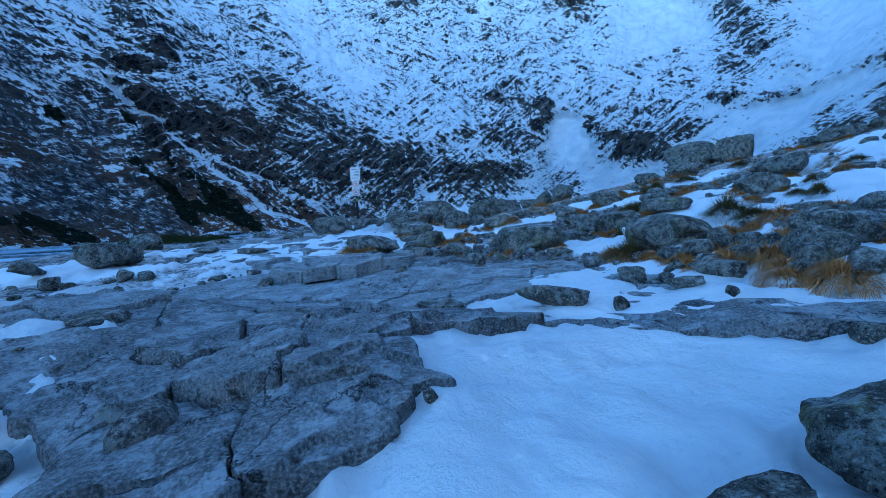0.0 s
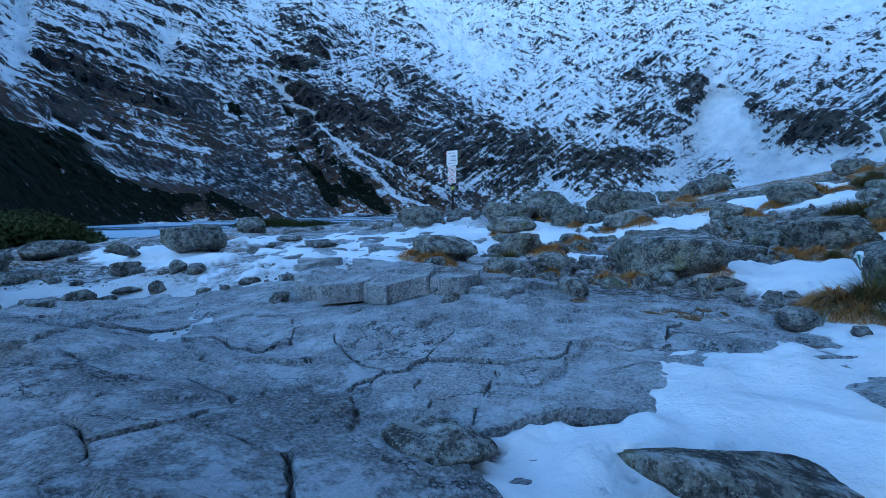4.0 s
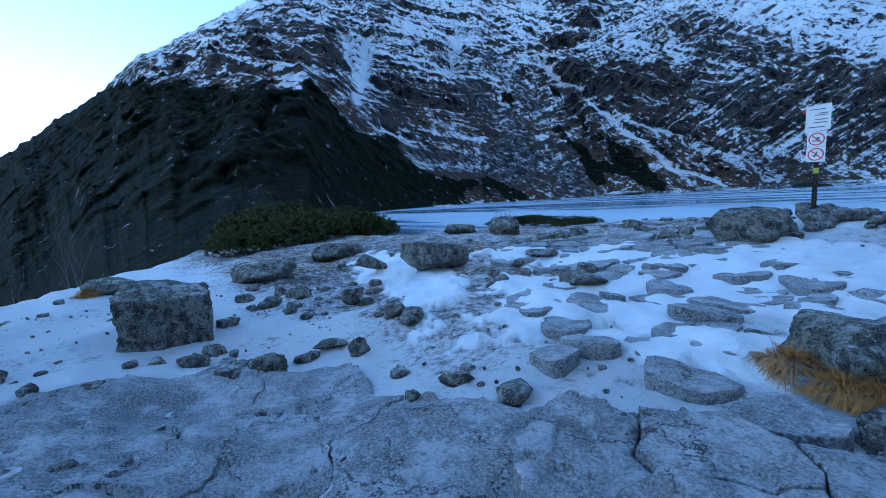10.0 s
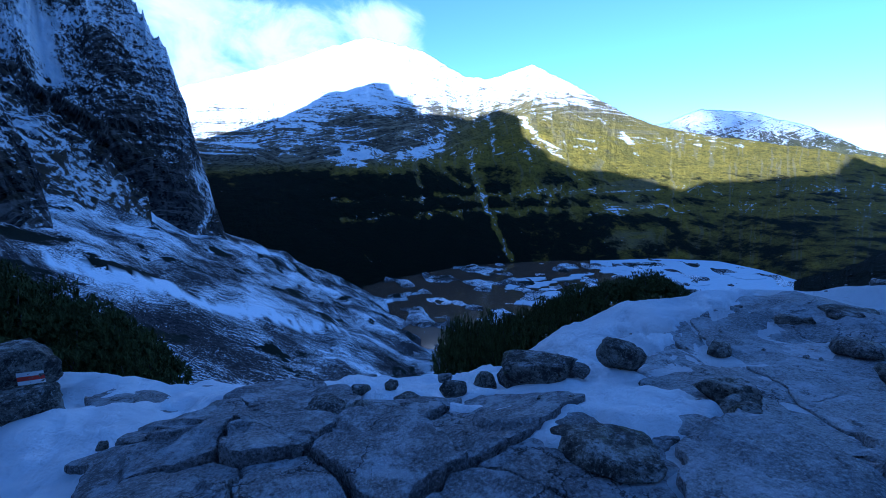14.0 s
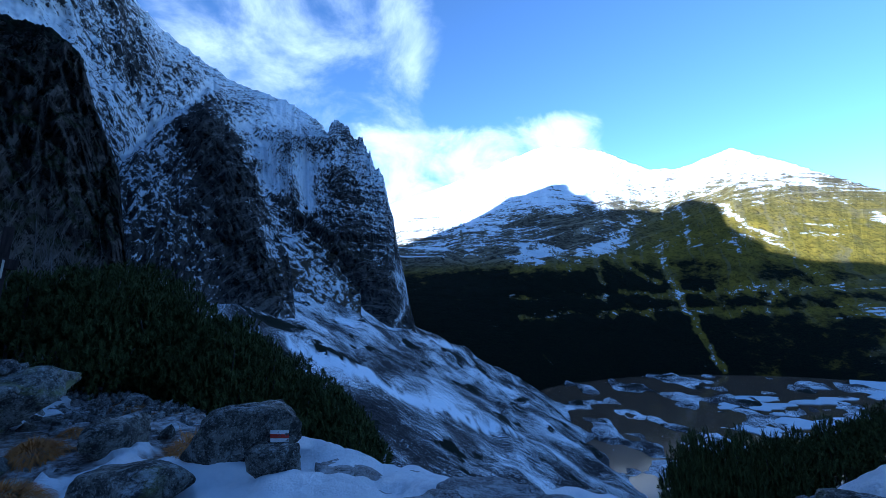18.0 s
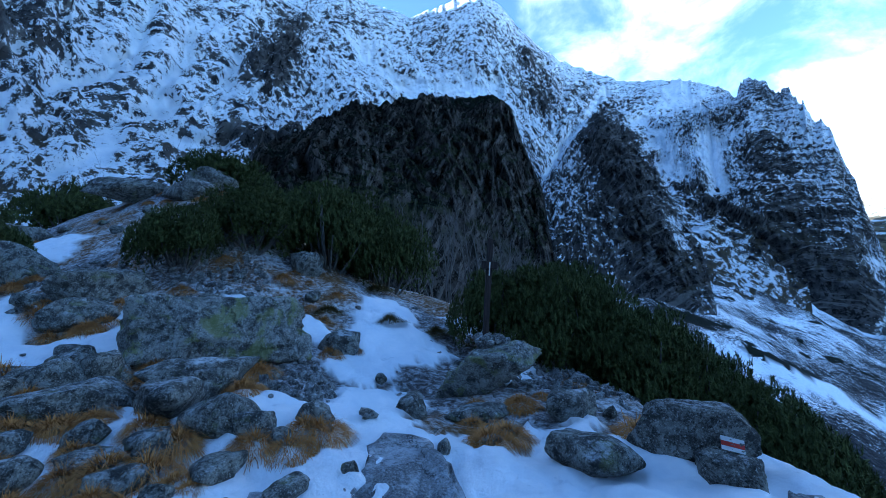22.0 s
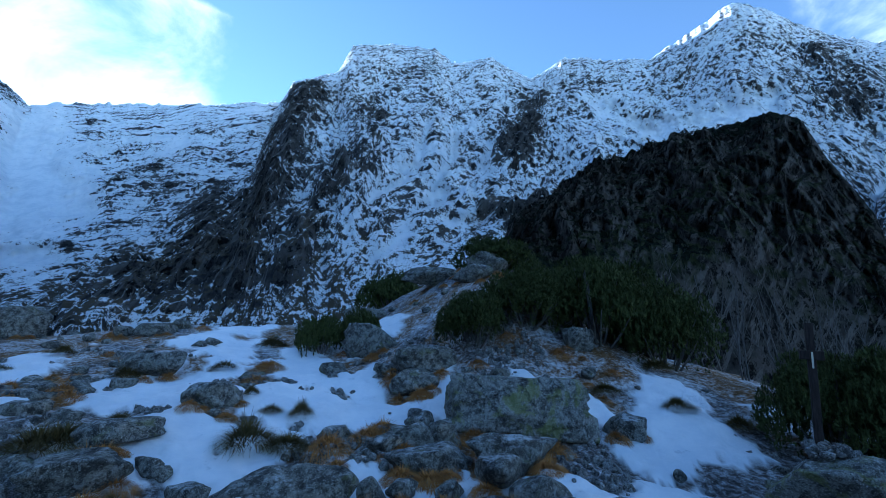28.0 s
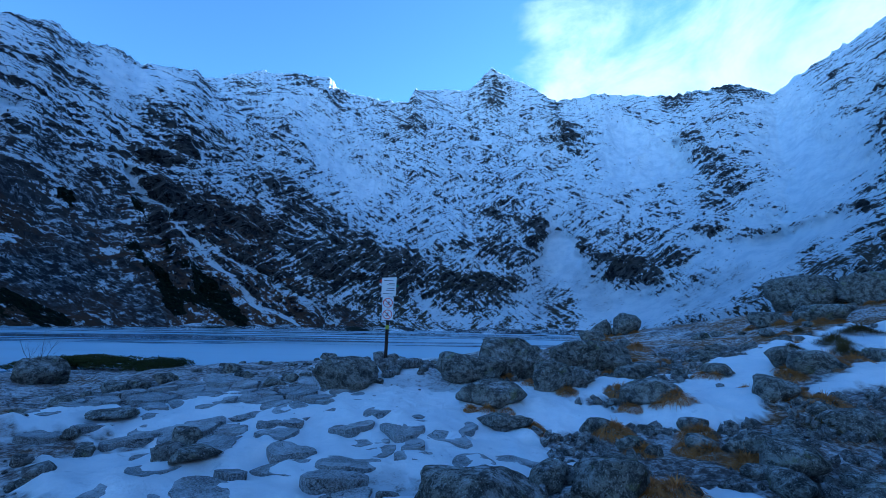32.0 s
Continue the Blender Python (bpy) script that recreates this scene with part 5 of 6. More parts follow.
SLABS += [(-3.74, 4.27, 0.10), (-4.35, 5.1, 0.10), (-3.1, 3.75, 0.10), (-4.75, 3.7, 0.03), (-3.55, 3.0, -0.02), (-2.35, 5.35, 0.06), (-2.95, 4.9, -0.05), (-3.4, 5.1, 0.06), (-5.2, 4.7, 0.03), (-1.95, 3.55, 0.04), (-2.6, 3.25, 0.01), (-1.25, 3.1, 0.06), (-0.7, 3.5, 0.06),
          (-0.1, 3.85, 0.06), (0.5, 3.95, 0.02), (-0.6, 2.95, 0.10), (-0.05, 3.2, 0.09), (-1.75, 2.75, 0.10), (-2.4, 2.6, 0.05), (-1.2, 2.4, 0.13), (-0.5, 2.35, 0.09), (-1.95, 2.1, 0.07)]
SLABS += [(-1.3, 1.75, 0.10), (-3.1, 2.35, -0.3), (-1.15, 1.2, 0.10), (-0.6, 1.75, 0.10), (0.1, 1.5, -0.3), (-0.3, 1.1, 0.02), (-2.3, 1.65, -0.3), (0.0, 2.7, -0.3), (-6.0, 5.6, 0.02), (-3.3, 6.3, 0.02), (-5.3, 6.6, 0.01), (-1.7, 0.75, -0.3)]
seeds = np.array([q[:2] for q in SLABS])
ring = np.array([(-1.8 + 5.8 * math.cos(a), 3.8 + 4.6 * math.sin(a)) for a in np.linspace(0, 2 * np.pi, 26, endpoint=False)])
for k, (p, poly) in enumerate(cells(np.concatenate([seeds, ring]), 1.5)):
    if k < len(SLABS):
        broad = p[1] > 4.2 or p[0] < -2.9
        plate("slab", p, poly, float(rng.choice([0.001, 0.003, 0.008])) if broad else float(rng.uniform(0.004, 0.022)), 0.04 + SLABS[k][2] * (0.35 if broad and SLABS[k][2] > -0.1 else 1.0), 900 + k, bedrock, M_SLAB if broad else M_LEDGE, 130 if broad else 110, edge=0.012 if broad else 0.045, tilt=0.004 if broad else 0.05)
# the raised ledge, broken across by joints
LEDGE = [(-2.55, 6.75, 0.20), (-1.95, 6.85, 0.26), (-1.25, 6.80, 0.26), (-0.75, 6.95, 0.22), (-2.2, 7.35, 0.24), (-1.4, 7.35, 0.25), (-0.5, 7.3, 0.16), (-2.75, 7.25, 0.18), (-0.1, 6.9, 0.10)]
seeds = np.array([q[:2] for q in LEDGE])
ring = np.array([(-1.35 + 2.05 * math.cos(a), 7.0 + 1.0 * math.sin(a)) for a in np.linspace(0, 2 * np.pi, 18, endpoint=False)])
for k, (p, poly) in enumerate(cells(np.concatenate([seeds, ring]), 1.2)):
    if k < len(LEDGE):
        plate("slab", p, poly, 0.008, 0.03 + LEDGE[k][2], 1300 + k, bedrock, M_SLAB, 110, edge=0.03, tilt=0.03)
paving = tagged(new("stone_path"), "path of worn granite paving stones set in snow and ice", "path", kind="structure")
PATH_LINE = [(-1.2, 7.4), (-2.2, 9.0), (-3.0, 10.6), (-4.6, 12.4), (-7.0, 14.0)]


def beside(x, y):
    best = 9.0
    for (ax, ay), (bx2, by2) in zip(PATH_LINE, PATH_LINE[1:]):
        ex, ey = bx2 - ax, by2 - ay
        t = min(1, max(0, ((x - ax) * ex + (y - ay) * ey) / (ex * ex + ey * ey)))
        best = min(best, math.hypot(x - ax - t * ex, y - ay - t * ey))
    return best


gx, gy = np.meshgrid(np.arange(-11, 2.5, 0.62), np.arange(6.8, 16.5, 0.46))
seeds = np.stack([gx.ravel(), gy.ravel()], 1) + rng.uniform(-0.45, 0.45, (gx.size, 2)) * (0.62, 0.46)
laid = 0
for k, (p, poly) in enumerate(cells(seeds, 1.0)):
    c = poly.mean(0)
    near = beside(*c)
    if near < 2.1 and slab_field(c[:1], c[1:])[0] < 0.0 and rng.random() < 0.95 - 0.16 * near and laid < 210:
        plate("paving_stone", p, poly, float(rng.uniform(0.02, 0.07)), float(rng.uniform(0.045, 0.12)), 2000 + k, paving, M_SLAB, 20, edge=0.03, tilt=0.05)
        laid += 1

# ---- smaller rocks on the slope ----
ROCKS = [rock_mesh("rock", 640 + k, 3, M_ROCK, "bbfbkb"[k % 6]) for k in range(12)]
rng = np.random.default_rng(17)
count = 0
while count < 290:
    x, y = (rng.uniform(0.8, 19), rng.uniform(-0.5, 21)) if count % 2 else (rng.uniform(0.8, 11), rng.uniform(3, 17))
    if count % 5 == 0:
        x, y = rng.uniform(-9, 0), rng.uniform(9, 19)
    elif count % 5 == 1:
        x, y = rng.uniform(-11, -3.5), rng.uniform(2, 10)
    if snow_field(np.array([x]), np.array([y]))[0] > 0.12 or beside(x, y) < 1.0 or any(math.hypot(x - q[1], y - q[2]) < q[3] * 0.55 for q in BOULDERS) or math.hypot(x - CX, y - CY) < 3.6:
        continue
    w = 0.28 + 0.5 * rng.random() ** 2
    if x < -3:
        w *= 0.7
    ob = tagged(new("rock", ROCKS[count % 12]), "grey granite rock lying in frozen turf", "rock", "rocks scattered on the slope")
    ob.matrix_world = pose(x, y, height_at(x, y) - 0.03, 0, 0, rng.uniform(0, 360)) @ Matrix.Diagonal((w, w * rng.uniform(0.6, 0.95), w * rng.uniform(0.4, 0.7), 1))
    count += 1

# ---- loose stones ----
STONES = [rock_mesh("stone", 40 + k, 2, M_STONE, "bbfbtk"[k % 6]) for k in range(12)]
rng = np.random.default_rng(11)
count = 0
while count < 270:
    r, a = 1.2 + 11 * rng.random() ** 0.8, rng.uniform(-180, 180)
    x, y = CX - math.sin(radians(a)) * r, CY + math.cos(radians(a)) * r + rng.normal() * 1.5
    s = snow_field(np.array([x]), np.array([y]))[0]
    if (s > 0.1 and rng.random() < 0.8) or (x > -3.5 and x < 1.5 and 2.8 < y < 6.6 and rng.random() < 0.9) or math.hypot(x, y) < 0.5:
        continue
    w = 0.07 + 0.30 * rng.random() ** 2.5
    ob = tagged(new("stone", STONES[count % 12]), "small loose grey stone on frozen ground", "stone", "loose stones on the ground")
    ob.matrix_world = pose(x, y, height_at(x, y) - 0.01, 0, 0, rng.uniform(0, 360)) @ Matrix.Diagonal((w, w * rng.uniform(0.6, 0.95), w * rng.uniform(0.4, 0.75), 1))
    count += 1
bm1 = bmesh.new()
bmesh.ops.create_icosphere(bm1, subdivisions=1, radius=1)
pc, pf = np.array([v.co[:] for v in bm1.verts]), [[v.index for v in f.verts] for f in bm1.faces]
bm1.free()


def rubble(name, label, spots, lo, hi, seed, material=None):
    """Many stones too small to tell apart, as one mesh."""
    rng = np.random.default_rng(seed)
    vs, fs = [], []
    xs, ys = np.array(spots).T
    zs = ground_height(xs, ys)
    for k, (x, y, z) in enumerate(zip(xs, ys, zs)):
        w = rng.uniform(lo, hi)
        m = Euler(rng.uniform(0, 6, 3)).to_matrix()
        q = pc * (1 + 0.35 * rng.uniform(-1, 1, (len(pc), 1))) * (w, w * 0.8, w * 0.6)
        vs.append(q @ np.array(m).T + (x, y, z + w * 0.2))
        fs += [[v + k * len(pc) for v in f] for f in pf]
    ob = new(name, mesh_of(name, np.concatenate(vs), fs, material or M_STONE, True))
    return tagged(ob, label, "gravel", kind="stuff")


rng = np.random.default_rng(23)
spots = [(rng.normal(4.6, 0.9), rng.normal(-1.3, 0.7)) for _ in range(420)]
rubble("gravel", "heap of broken grey stones beside the boulder", spots, 0.03, 0.10, 3)
xs, ys = CX + rng.uniform(-10, 10, 6000), CY + rng.uniform(-10, 10, 6000)
keep = (snow_field(xs, ys) < 0.0) & (vnoise(xs, ys, None, 9) > -0.2) & (np.hypot(xs - CX, ys - CY) > 1)
spots = list(zip(xs[keep], ys[keep]))[:1500]
rubble("gravel", "scattered frozen gravel between the slabs", spots, 0.008, 0.035, 4)

xs, ys = rng.uniform(-1.0, 12, 9000), rng.uniform(2.5, 18, 9000)
keep = (snow_field(xs, ys) < 0.08) & (vnoise(xs * 0.8, ys * 0.8, None, 19) > -0.15) & (slab_field(xs, ys) < -0.05)
spots = list(zip(xs[keep], ys[keep]))[:2600]
rubble("gravel", "broken grey stones strewn over frozen turf", spots, 0.03, 0.13, 6)

# ---- grass ----
def tuft_mesh(name, seed, material, blades=130, tall=0.32, spread=0.75, droop=0.7, dome=0.1):
    """Blades that rise from a low mound and hang over its rim."""
    rng = np.random.default_rng(seed)
    vs, fs = [], []
    lump = rng.uniform(0.75, 1.25, 8)
    for _ in range(blades):
        a, q = rng.uniform(0, 2 * math.pi), math.sqrt(rng.random())
        rim = 0.24 * lump[int(a / 6.2832 * 8) % 8]
        bx2, by2, bz = math.cos(a) * rim * q, math.sin(a) * rim * q, dome * (1 - q * q)
        a += rng.normal() * 0.5
        L, w = tall * rng.uniform(0.6, 1.2), rng.uniform(0.003, 0.006)
        lean = 0.4 + 0.65 * q + rng.normal() * 0.12
        px, py = -math.sin(a) * w, math.cos(a) * w
        o = len(vs)
        for t in (0, 0.5, 1.0):
            out = lean * spread * L * t
            h = bz + L * (t * (1 - 0.5 * lean) - droop * lean * t * t * 0.9)
            k = 1 - t * 0.8
            vs += [(bx2 + math.cos(a) * out - px * k, by2 + math.sin(a) * out - py * k, h), (bx2 + math.cos(a) * out + px * k, by2 + math.sin(a) * out + py * k, h)]
        fs += [(o + 2 * q2, o + 2 * q2 + 1, o + 2 * q2 + 3, o + 2 * q2 + 2) for q2 in range(2)]
    return mesh_of(name, vs, fs, material)


STRAW = [tuft_mesh("dry_grass_tuft", 70 + k, M_STRAW, 760, 0.20 + 0.02 * k, 0.85, 1.0, 0.15) for k in range(4)]
SEDGE = [tuft_mesh("sedge_tuft", 80 + k, M_RUSH, 1000, 0.27, 0.8, 0.6, 0.12) for k in range(3)]


def tuft(kind, x, y, size, turn, lift=-0.02, tall=1.0):
    mesh = (STRAW if kind == "straw" else SEDGE)[int(turn) % (4 if kind == "straw" else 3)]
    name, text = ("dry_grass_tuft", "drooping clump of dry amber grass") if kind == "straw" else ("sedge_tuft", "dense green-brown sedge clump on stony ground")
    if slab_field(np.array([x]), np.array([y]))[0] > 0.0:
        return
    ob = tagged(new(name, mesh), text, "grass", "grass clumps")
    ob.matrix_world = pose(x, y, height_at(x, y) + lift, 0, 0, turn) @ Matrix.Diagonal((size, size, size * tall, 1))


rng = np.random.default_rng(31)
tufts = 0
for kind, bx, by, bw, bd, bh, turn in BOULDERS:
    if by < 2.6 and bx < 1.5 or bx < -1.0 and rng.random() < 0.7 or bw < 0.22 or math.hypot(bx, by) < 2.8:
        continue
    for _ in range(4 if bw > 1.0 else (2 if bw > 0.4 else 1)):
        if tufts < 215:
            a = math.atan2(CY - by, CX - bx) + rng.normal() * 0.9
            tuft("straw", bx + math.cos(a) * bw * 0.52, by + math.sin(a) * bd * 0.55, rng.uniform(0.45, 0.95), rng.uniform(0, 360))
            tufts += 1
while tufts < 290:
    x, y = (rng.uniform(1.0, 10), rng.uniform(1, 15)) if tufts % 2 else (rng.uniform(1.5, 17), rng.uniform(0, 19))
    if math.hypot(x - CX, y - CY) < 4.3 or snow_field(np.array([x]), np.array([y]))[0] > 0.05 or fbm(np.array([x / 1.6]), np.array([y / 1.6]), None, 4, 31)[0] < -0.1:
        continue
    tuft("straw", x, y, rng.uniform(0.6, 1.3), rng.uniform(0, 360))
    tufts += 1
SEDGES = [(2.95, 6.73, 1.04, 0.53), (4.91, 10.43, 1.14, 0.55), (5.56, 7.50, 1.01, 0.45), (6.22, 6.77, 0.40, 0.30), (11.20, 11.45, 0.99, 0.42), (7.03, 8.36, 0.64, 0.27), (-0.43, 9.04, 0.90, 0.40), (0.60, 7.09, 0.28, 0.18), (3.36, 11.36, 0.62, 0.27), (2.60, 17.45, 0.96, 0.39), (4.81, 10.65, 1.30, 0.64), (5.44, 8.07, 1.19, 0.78), (6.90, 7.74, 0.63, 0.48), (8.08, 15.97, 1.08, 0.65)]
SEDGES += [(10.03, 13.35, 1.20, 0.69), (5.87, 10.39, 0.70, 0.22), (3.08, 9.74, 0.58, 0.34), (15.53, 11.81, 1.71, 0.80), (3.68, 8.74, 0.37, 0.32), (8.05, 9.21, 0.48, 0.39), (2.54, 15.57, 1.31, 0.45), (9.78, 16.96, 1.35, 0.48), (11.71, 16.67, 0.88, 0.54), (17.40, 16.83, 1.49, 0.53), (6.59, 15.52, 0.64, 0.31), (7.66, 0.34, 0.82, 0.46), (7.13, -0.52, 0.81, 0.51), (8.51, 1.46, 1.03, 0.25), (10.02, -0.44, 1.44, 0.43), (9.36, 18.46, 0.47, 0.58), (7.07, 14.71, 0.82, 0.75), (2.74, 15.86, 1.32, 0.33)]
for k, (x, y, wide, tall) in enumerate(SEDGES):
    tuft("sedge", x, y, max(wide, 0.4) * 1.15, k * 47, tall=min(1.5, max(0.7, 1.9 * tall / max(wide, 0.4))))


# ---- dwarf pine ----
def shoots(seed, count, size=0.10):
    """Upturned needle brushes over a heap of rounded masses that fill a unit dome."""
    rng = np.random.default_rng(seed)
    lobes = 15
    a = np.arange(lobes) * 2.4 + rng.uniform(-0.4, 0.4, lobes)
    q = np.sqrt((np.arange(lobes) + 0.3) / lobes) * 0.78
    mid = np.stack([np.cos(a) * q, np.sin(a) * q, 0.58 * (1 - q ** 2) + rng.uniform(0.02, 0.16, lobes)], 1)
    wide = rng.uniform(0.24, 0.36, lobes)
    pick = rng.integers(0, lobes, count)
    d = rng.normal(size=(count, 3))
    d[:, 2] = np.abs(d[:, 2]) * 1.1 - 0.55
    d /= np.linalg.norm(d, axis=1)[:, None]
    lump = 1 + 0.22 * vnoise(d[:, 0] * 4 + pick * 3.1, d[:, 1] * 4, d[:, 2] * 4, seed)
    base = mid[pick] + d * (lump * (1 - 0.22 * rng.random(count) ** 2))[:, None] * wide[pick][:, None] * (1, 1, 0.95)
    base[:, 2] = np.maximum(base[:, 2], 0.03)
    axis = d * 0.55 + rng.normal(size=(count, 3)) * 0.25 + (0, 0, 0.6)
    axis /= np.linalg.norm(axis, axis=1)[:, None]
    vs, fs = [], []
    k = 9
    for q in range(k):
        t, a = 0.05 + 0.75 * q / k, rng.uniform(0, 6.283, count)
        side = np.cross(axis, np.stack([np.cos(a), np.sin(a), 0.3 * np.sin(3 * a)], 1))
        side /= np.linalg.norm(side, axis=1)[:, None] + 1e-9
        L = (size * rng.uniform(0.8, 1.3, count))[:, None]
        root = base + axis * L * t
        tip = root + side * L * 0.75 + axis * L * 0.55
        across = np.cross(side, axis) * L * 0.15
        vs.append(np.stack([root - across, root + across, tip], 1))
    v = np.concatenate(vs).reshape(-1, 3)
    return v, np.arange(len(v)).reshape(-1, 3)


def limb_mesh(name, lines, material, sides=5):
    """Tapered limbs; each a list of (point, radius)."""
    vs, fs = [], []
    for line in lines:
        o = len(vs)
        for (p, r) in line:
            for s in range(sides):
                a = 2 * math.pi * s / sides
                vs.append((p[0] + math.cos(a) * r, p[1] + math.sin(a) * r, p[2] + 0.3 * r * math.sin(a * 2)))
        for i in range(len(line) - 1):
            for s in range(sides):
                t = (s + 1) % sides
                fs.append((o + i * sides + s, o + i * sides + t, o + (i + 1) * sides + t, o + (i + 1) * sides + s))
    return mesh_of(name, vs, fs, material)


def pine_meshes(seed, count, size):
    v, f = shoots(seed, count, size)
    me = bpy.data.meshes.new("foliage")
    me.vertices.add(len(v))
    me.vertices.foreach_set("co", v.ravel())
    me.loops.add(len(v))
    me.loops.foreach_set("vertex_index", np.arange(len(v), dtype=np.int32))
    me.polygons.add(len(f))
    me.polygons.foreach_set("loop_start", np.arange(0, len(v), 3, dtype=np.int32))
    me.update(calc_edges=True)
    me.materials.append(M_NEEDLE)
    rng = np.random.default_rng(seed)
    lines = []
    for _ in range(14):
        a, e = rng.uniform(0, 6.28), rng.uniform(0.3, 1.2)
        way = np.array([math.cos(a) * math.cos(e), math.sin(a) * math.cos(e), math.sin(e)])
        lines.append([(np.array([0, 0, -0.1]) + way * t * 0.9 + np.array([0, 0, 0.15 * t * t]), 0.035 * (1 - 0.8 * t)) for t in (0, 0.3, 0.6, 1.0)])
    return me, limb_mesh("trunk", lines, M_BARK)


PINES = [pine_meshes(300 + k, 2600, 0.075) for k in range(3)]
PINES_FINE = [pine_meshes(310 + k, 6400, 0.045) for k in range(2)]


def pine(x, y, rx, ry, h, turn=0.0, fine=False, z=None):
    ob = tagged(new("dwarf_pine"), "dense dark green dwarf mountain pine", "bush", "dwarf pines")
    me, limbs = (PINES_FINE if fine else PINES)[int(abs(x * 7 + y * 3)) % (2 if fine else 3)]
    part("foliage", me, None, ob)
    part("trunk", limbs, None, ob, "bare grey crooked stems")
    ob.matrix_world = pose(x, y, (height_at(x, y) if z is None else z) - 0.13 * h, 0, 0, turn) @ Matrix.Diagonal((rx, ry, h, 1))


BUSHES = [(10.70, 4.23, 1.31, 1.10, 1.79), (11.16, 2.66, 1.67, 1.41, 1.95), (11.08, 0.63, 1.77, 1.49, 2.82), (11.27, -1.30, 1.51, 1.27, 3.59), (13.90, -0.07, 2.79, 2.34, 3.96), (23.84, 8.20, 2.10, 1.43, 2.6), (13.91, 9.46, 1.0, 0.8, 1.5), (14.19, 8.14, 1.0, 0.8, 1.5), (18.02, 2.77, 2.00, 1.68, 2.02), (6.21, -1.45, 0.78, 0.66, 1.86), (5.36, -1.92, 0.84, 0.70, 2.18), (4.58, -2.59, 0.77, 0.64, 2.22), (3.82, -3.00, 0.73, 0.61, 2.40), (3.13, -3.16, 0.60, 0.50, 2.20)]
BUSHES += [(2.42, -3.17, 0.47, 0.40, 1.89), (1.88, -2.95, 0.38, 0.32, 1.57), (1.33, -2.72, 0.37, 0.31, 1.39), (6.59, -4.18, 1.17, 0.99, 2.76), (5.37, -5.09, 0.97, 0.81, 3.34), (4.03, -5.28, 0.74, 0.62, 2.98), (-15.19, -3.17, 0.75, 0.63, 3.97)]
BUSHES += [(-11.8, 17.8, 1.6, 0.6, 0.5), (-10.0, 18.4, 1.3, 0.5, 0.45), (-25, 14.5, 3.0, 2.4, 2.2), (-29, 18.5, 3.4, 2.6, 2.4), (-33, 22, 3.6, 2.8, 2.6), (-23, 10.5, 2.2, 2.0, 1.6), (-30, 13, 3.4, 2.8, 2.6), (-36, 17, 4.0, 3.0, 3.0)]
for k, (x, y, rx, ry, h) in enumerate(BUSHES):
    h = min(h, 2.9)
    rx, ry = max(rx, 0.6 * h), max(ry, 0.55 * h)
    pine(x, y, rx, ry, h, k * 53 % 360, fine=math.hypot(x - CX, y - CY) < 17 and rx > 1.0)
# a low row below the brink: place and top
for k, (x, y, top) in enumerate([(-3.55, -0.95, -0.08), (-3.95, -0.8, -0.02), (-4.35, -0.62, 0.04), (-4.75, -0.40, 0.22), (-5.1, -0.12, 0.45), (-5.45, 0.15, 0.55), (-5.8, 0.5, 0.62)]):
    low = height_at(x, y)
    h = max(top - low, 0.45)
    pine(x, y, 0.46, 0.42, h * 1.1, k * 77 % 360)

# ---- bare trees and a spruce ----
def bare_tree_mesh(seed, tall=4.0):
    rng = np.random.default_rng(seed)
    lines = []

    def grow(p, way, length, radius, depth):
        pts, q, w = [], np.array(p, float), np.array(way, float)
        for t in range(6):
            pts.append((q.copy(), radius * (1 - 0.14 * t)))
            w = w + rng.normal(0, 0.10, 3) + (0, 0, 0.05)
            w /= np.linalg.norm(w)
            q = q + w * length / 5
        lines.append(pts)
        if depth > 0:
            for _ in range(5 if depth > 1 else 4):
                k = rng.integers(1, 6)
                side = rng.normal(size=3)
                side[2] = abs(side[2]) * 0.5 + 0.5
                grow(pts[k][0], 0.6 * w + 0.6 * side / np.linalg.norm(side), length * rng.uniform(0.3, 0.55), pts[k][1] * 0.55, depth - 1)

    for k in range(3):
        grow((rng.normal(0, 0.1), rng.normal(0, 0.1), -0.2), (rng.normal(0, 0.2), rng.normal(0, 0.2), 1), tall * rng.uniform(0.7, 1.0), 0.035, 2)
    return limb_mesh("bare_tree", lines, M_BARK, 4)


BARE = [bare_tree_mesh(500 + k) for k in range(4)]
TREES = [(17.0, -5.5, 1.2), (16.0, -6.8, 1.2), (18.5, -7.5, 1.3), (14.5, -7.5, 1.1), (13.0, -8.5, 1.1), (11.5, -8.0, 0.9), (19.5, -4.0, 1.3), (22.5, 3.2, 1.0), (10.5, -10.0, 1.1), (15.0, -9.5, 1.2),
         (-26, 2.0, 1.2), (-24, -0.5, 1.0), (-25.5, 4.0, 0.9), (-20, -3.0, 0.9), (-14.5, 19.5, 0.4), (27, 8, 0.9), (30, 12, 0.9)]
for k, (x, y, s) in enumerate(TREES):
    ob = tagged(new("bare_tree", BARE[k % 4]), "leafless slender grey-barked mountain shrub tree", "tree", "bare trees")
    ob.matrix_world = pose(x, y, height_at(x, y), 0, 0, k * 77) @ Matrix.Diagonal((s, s, s, 1))


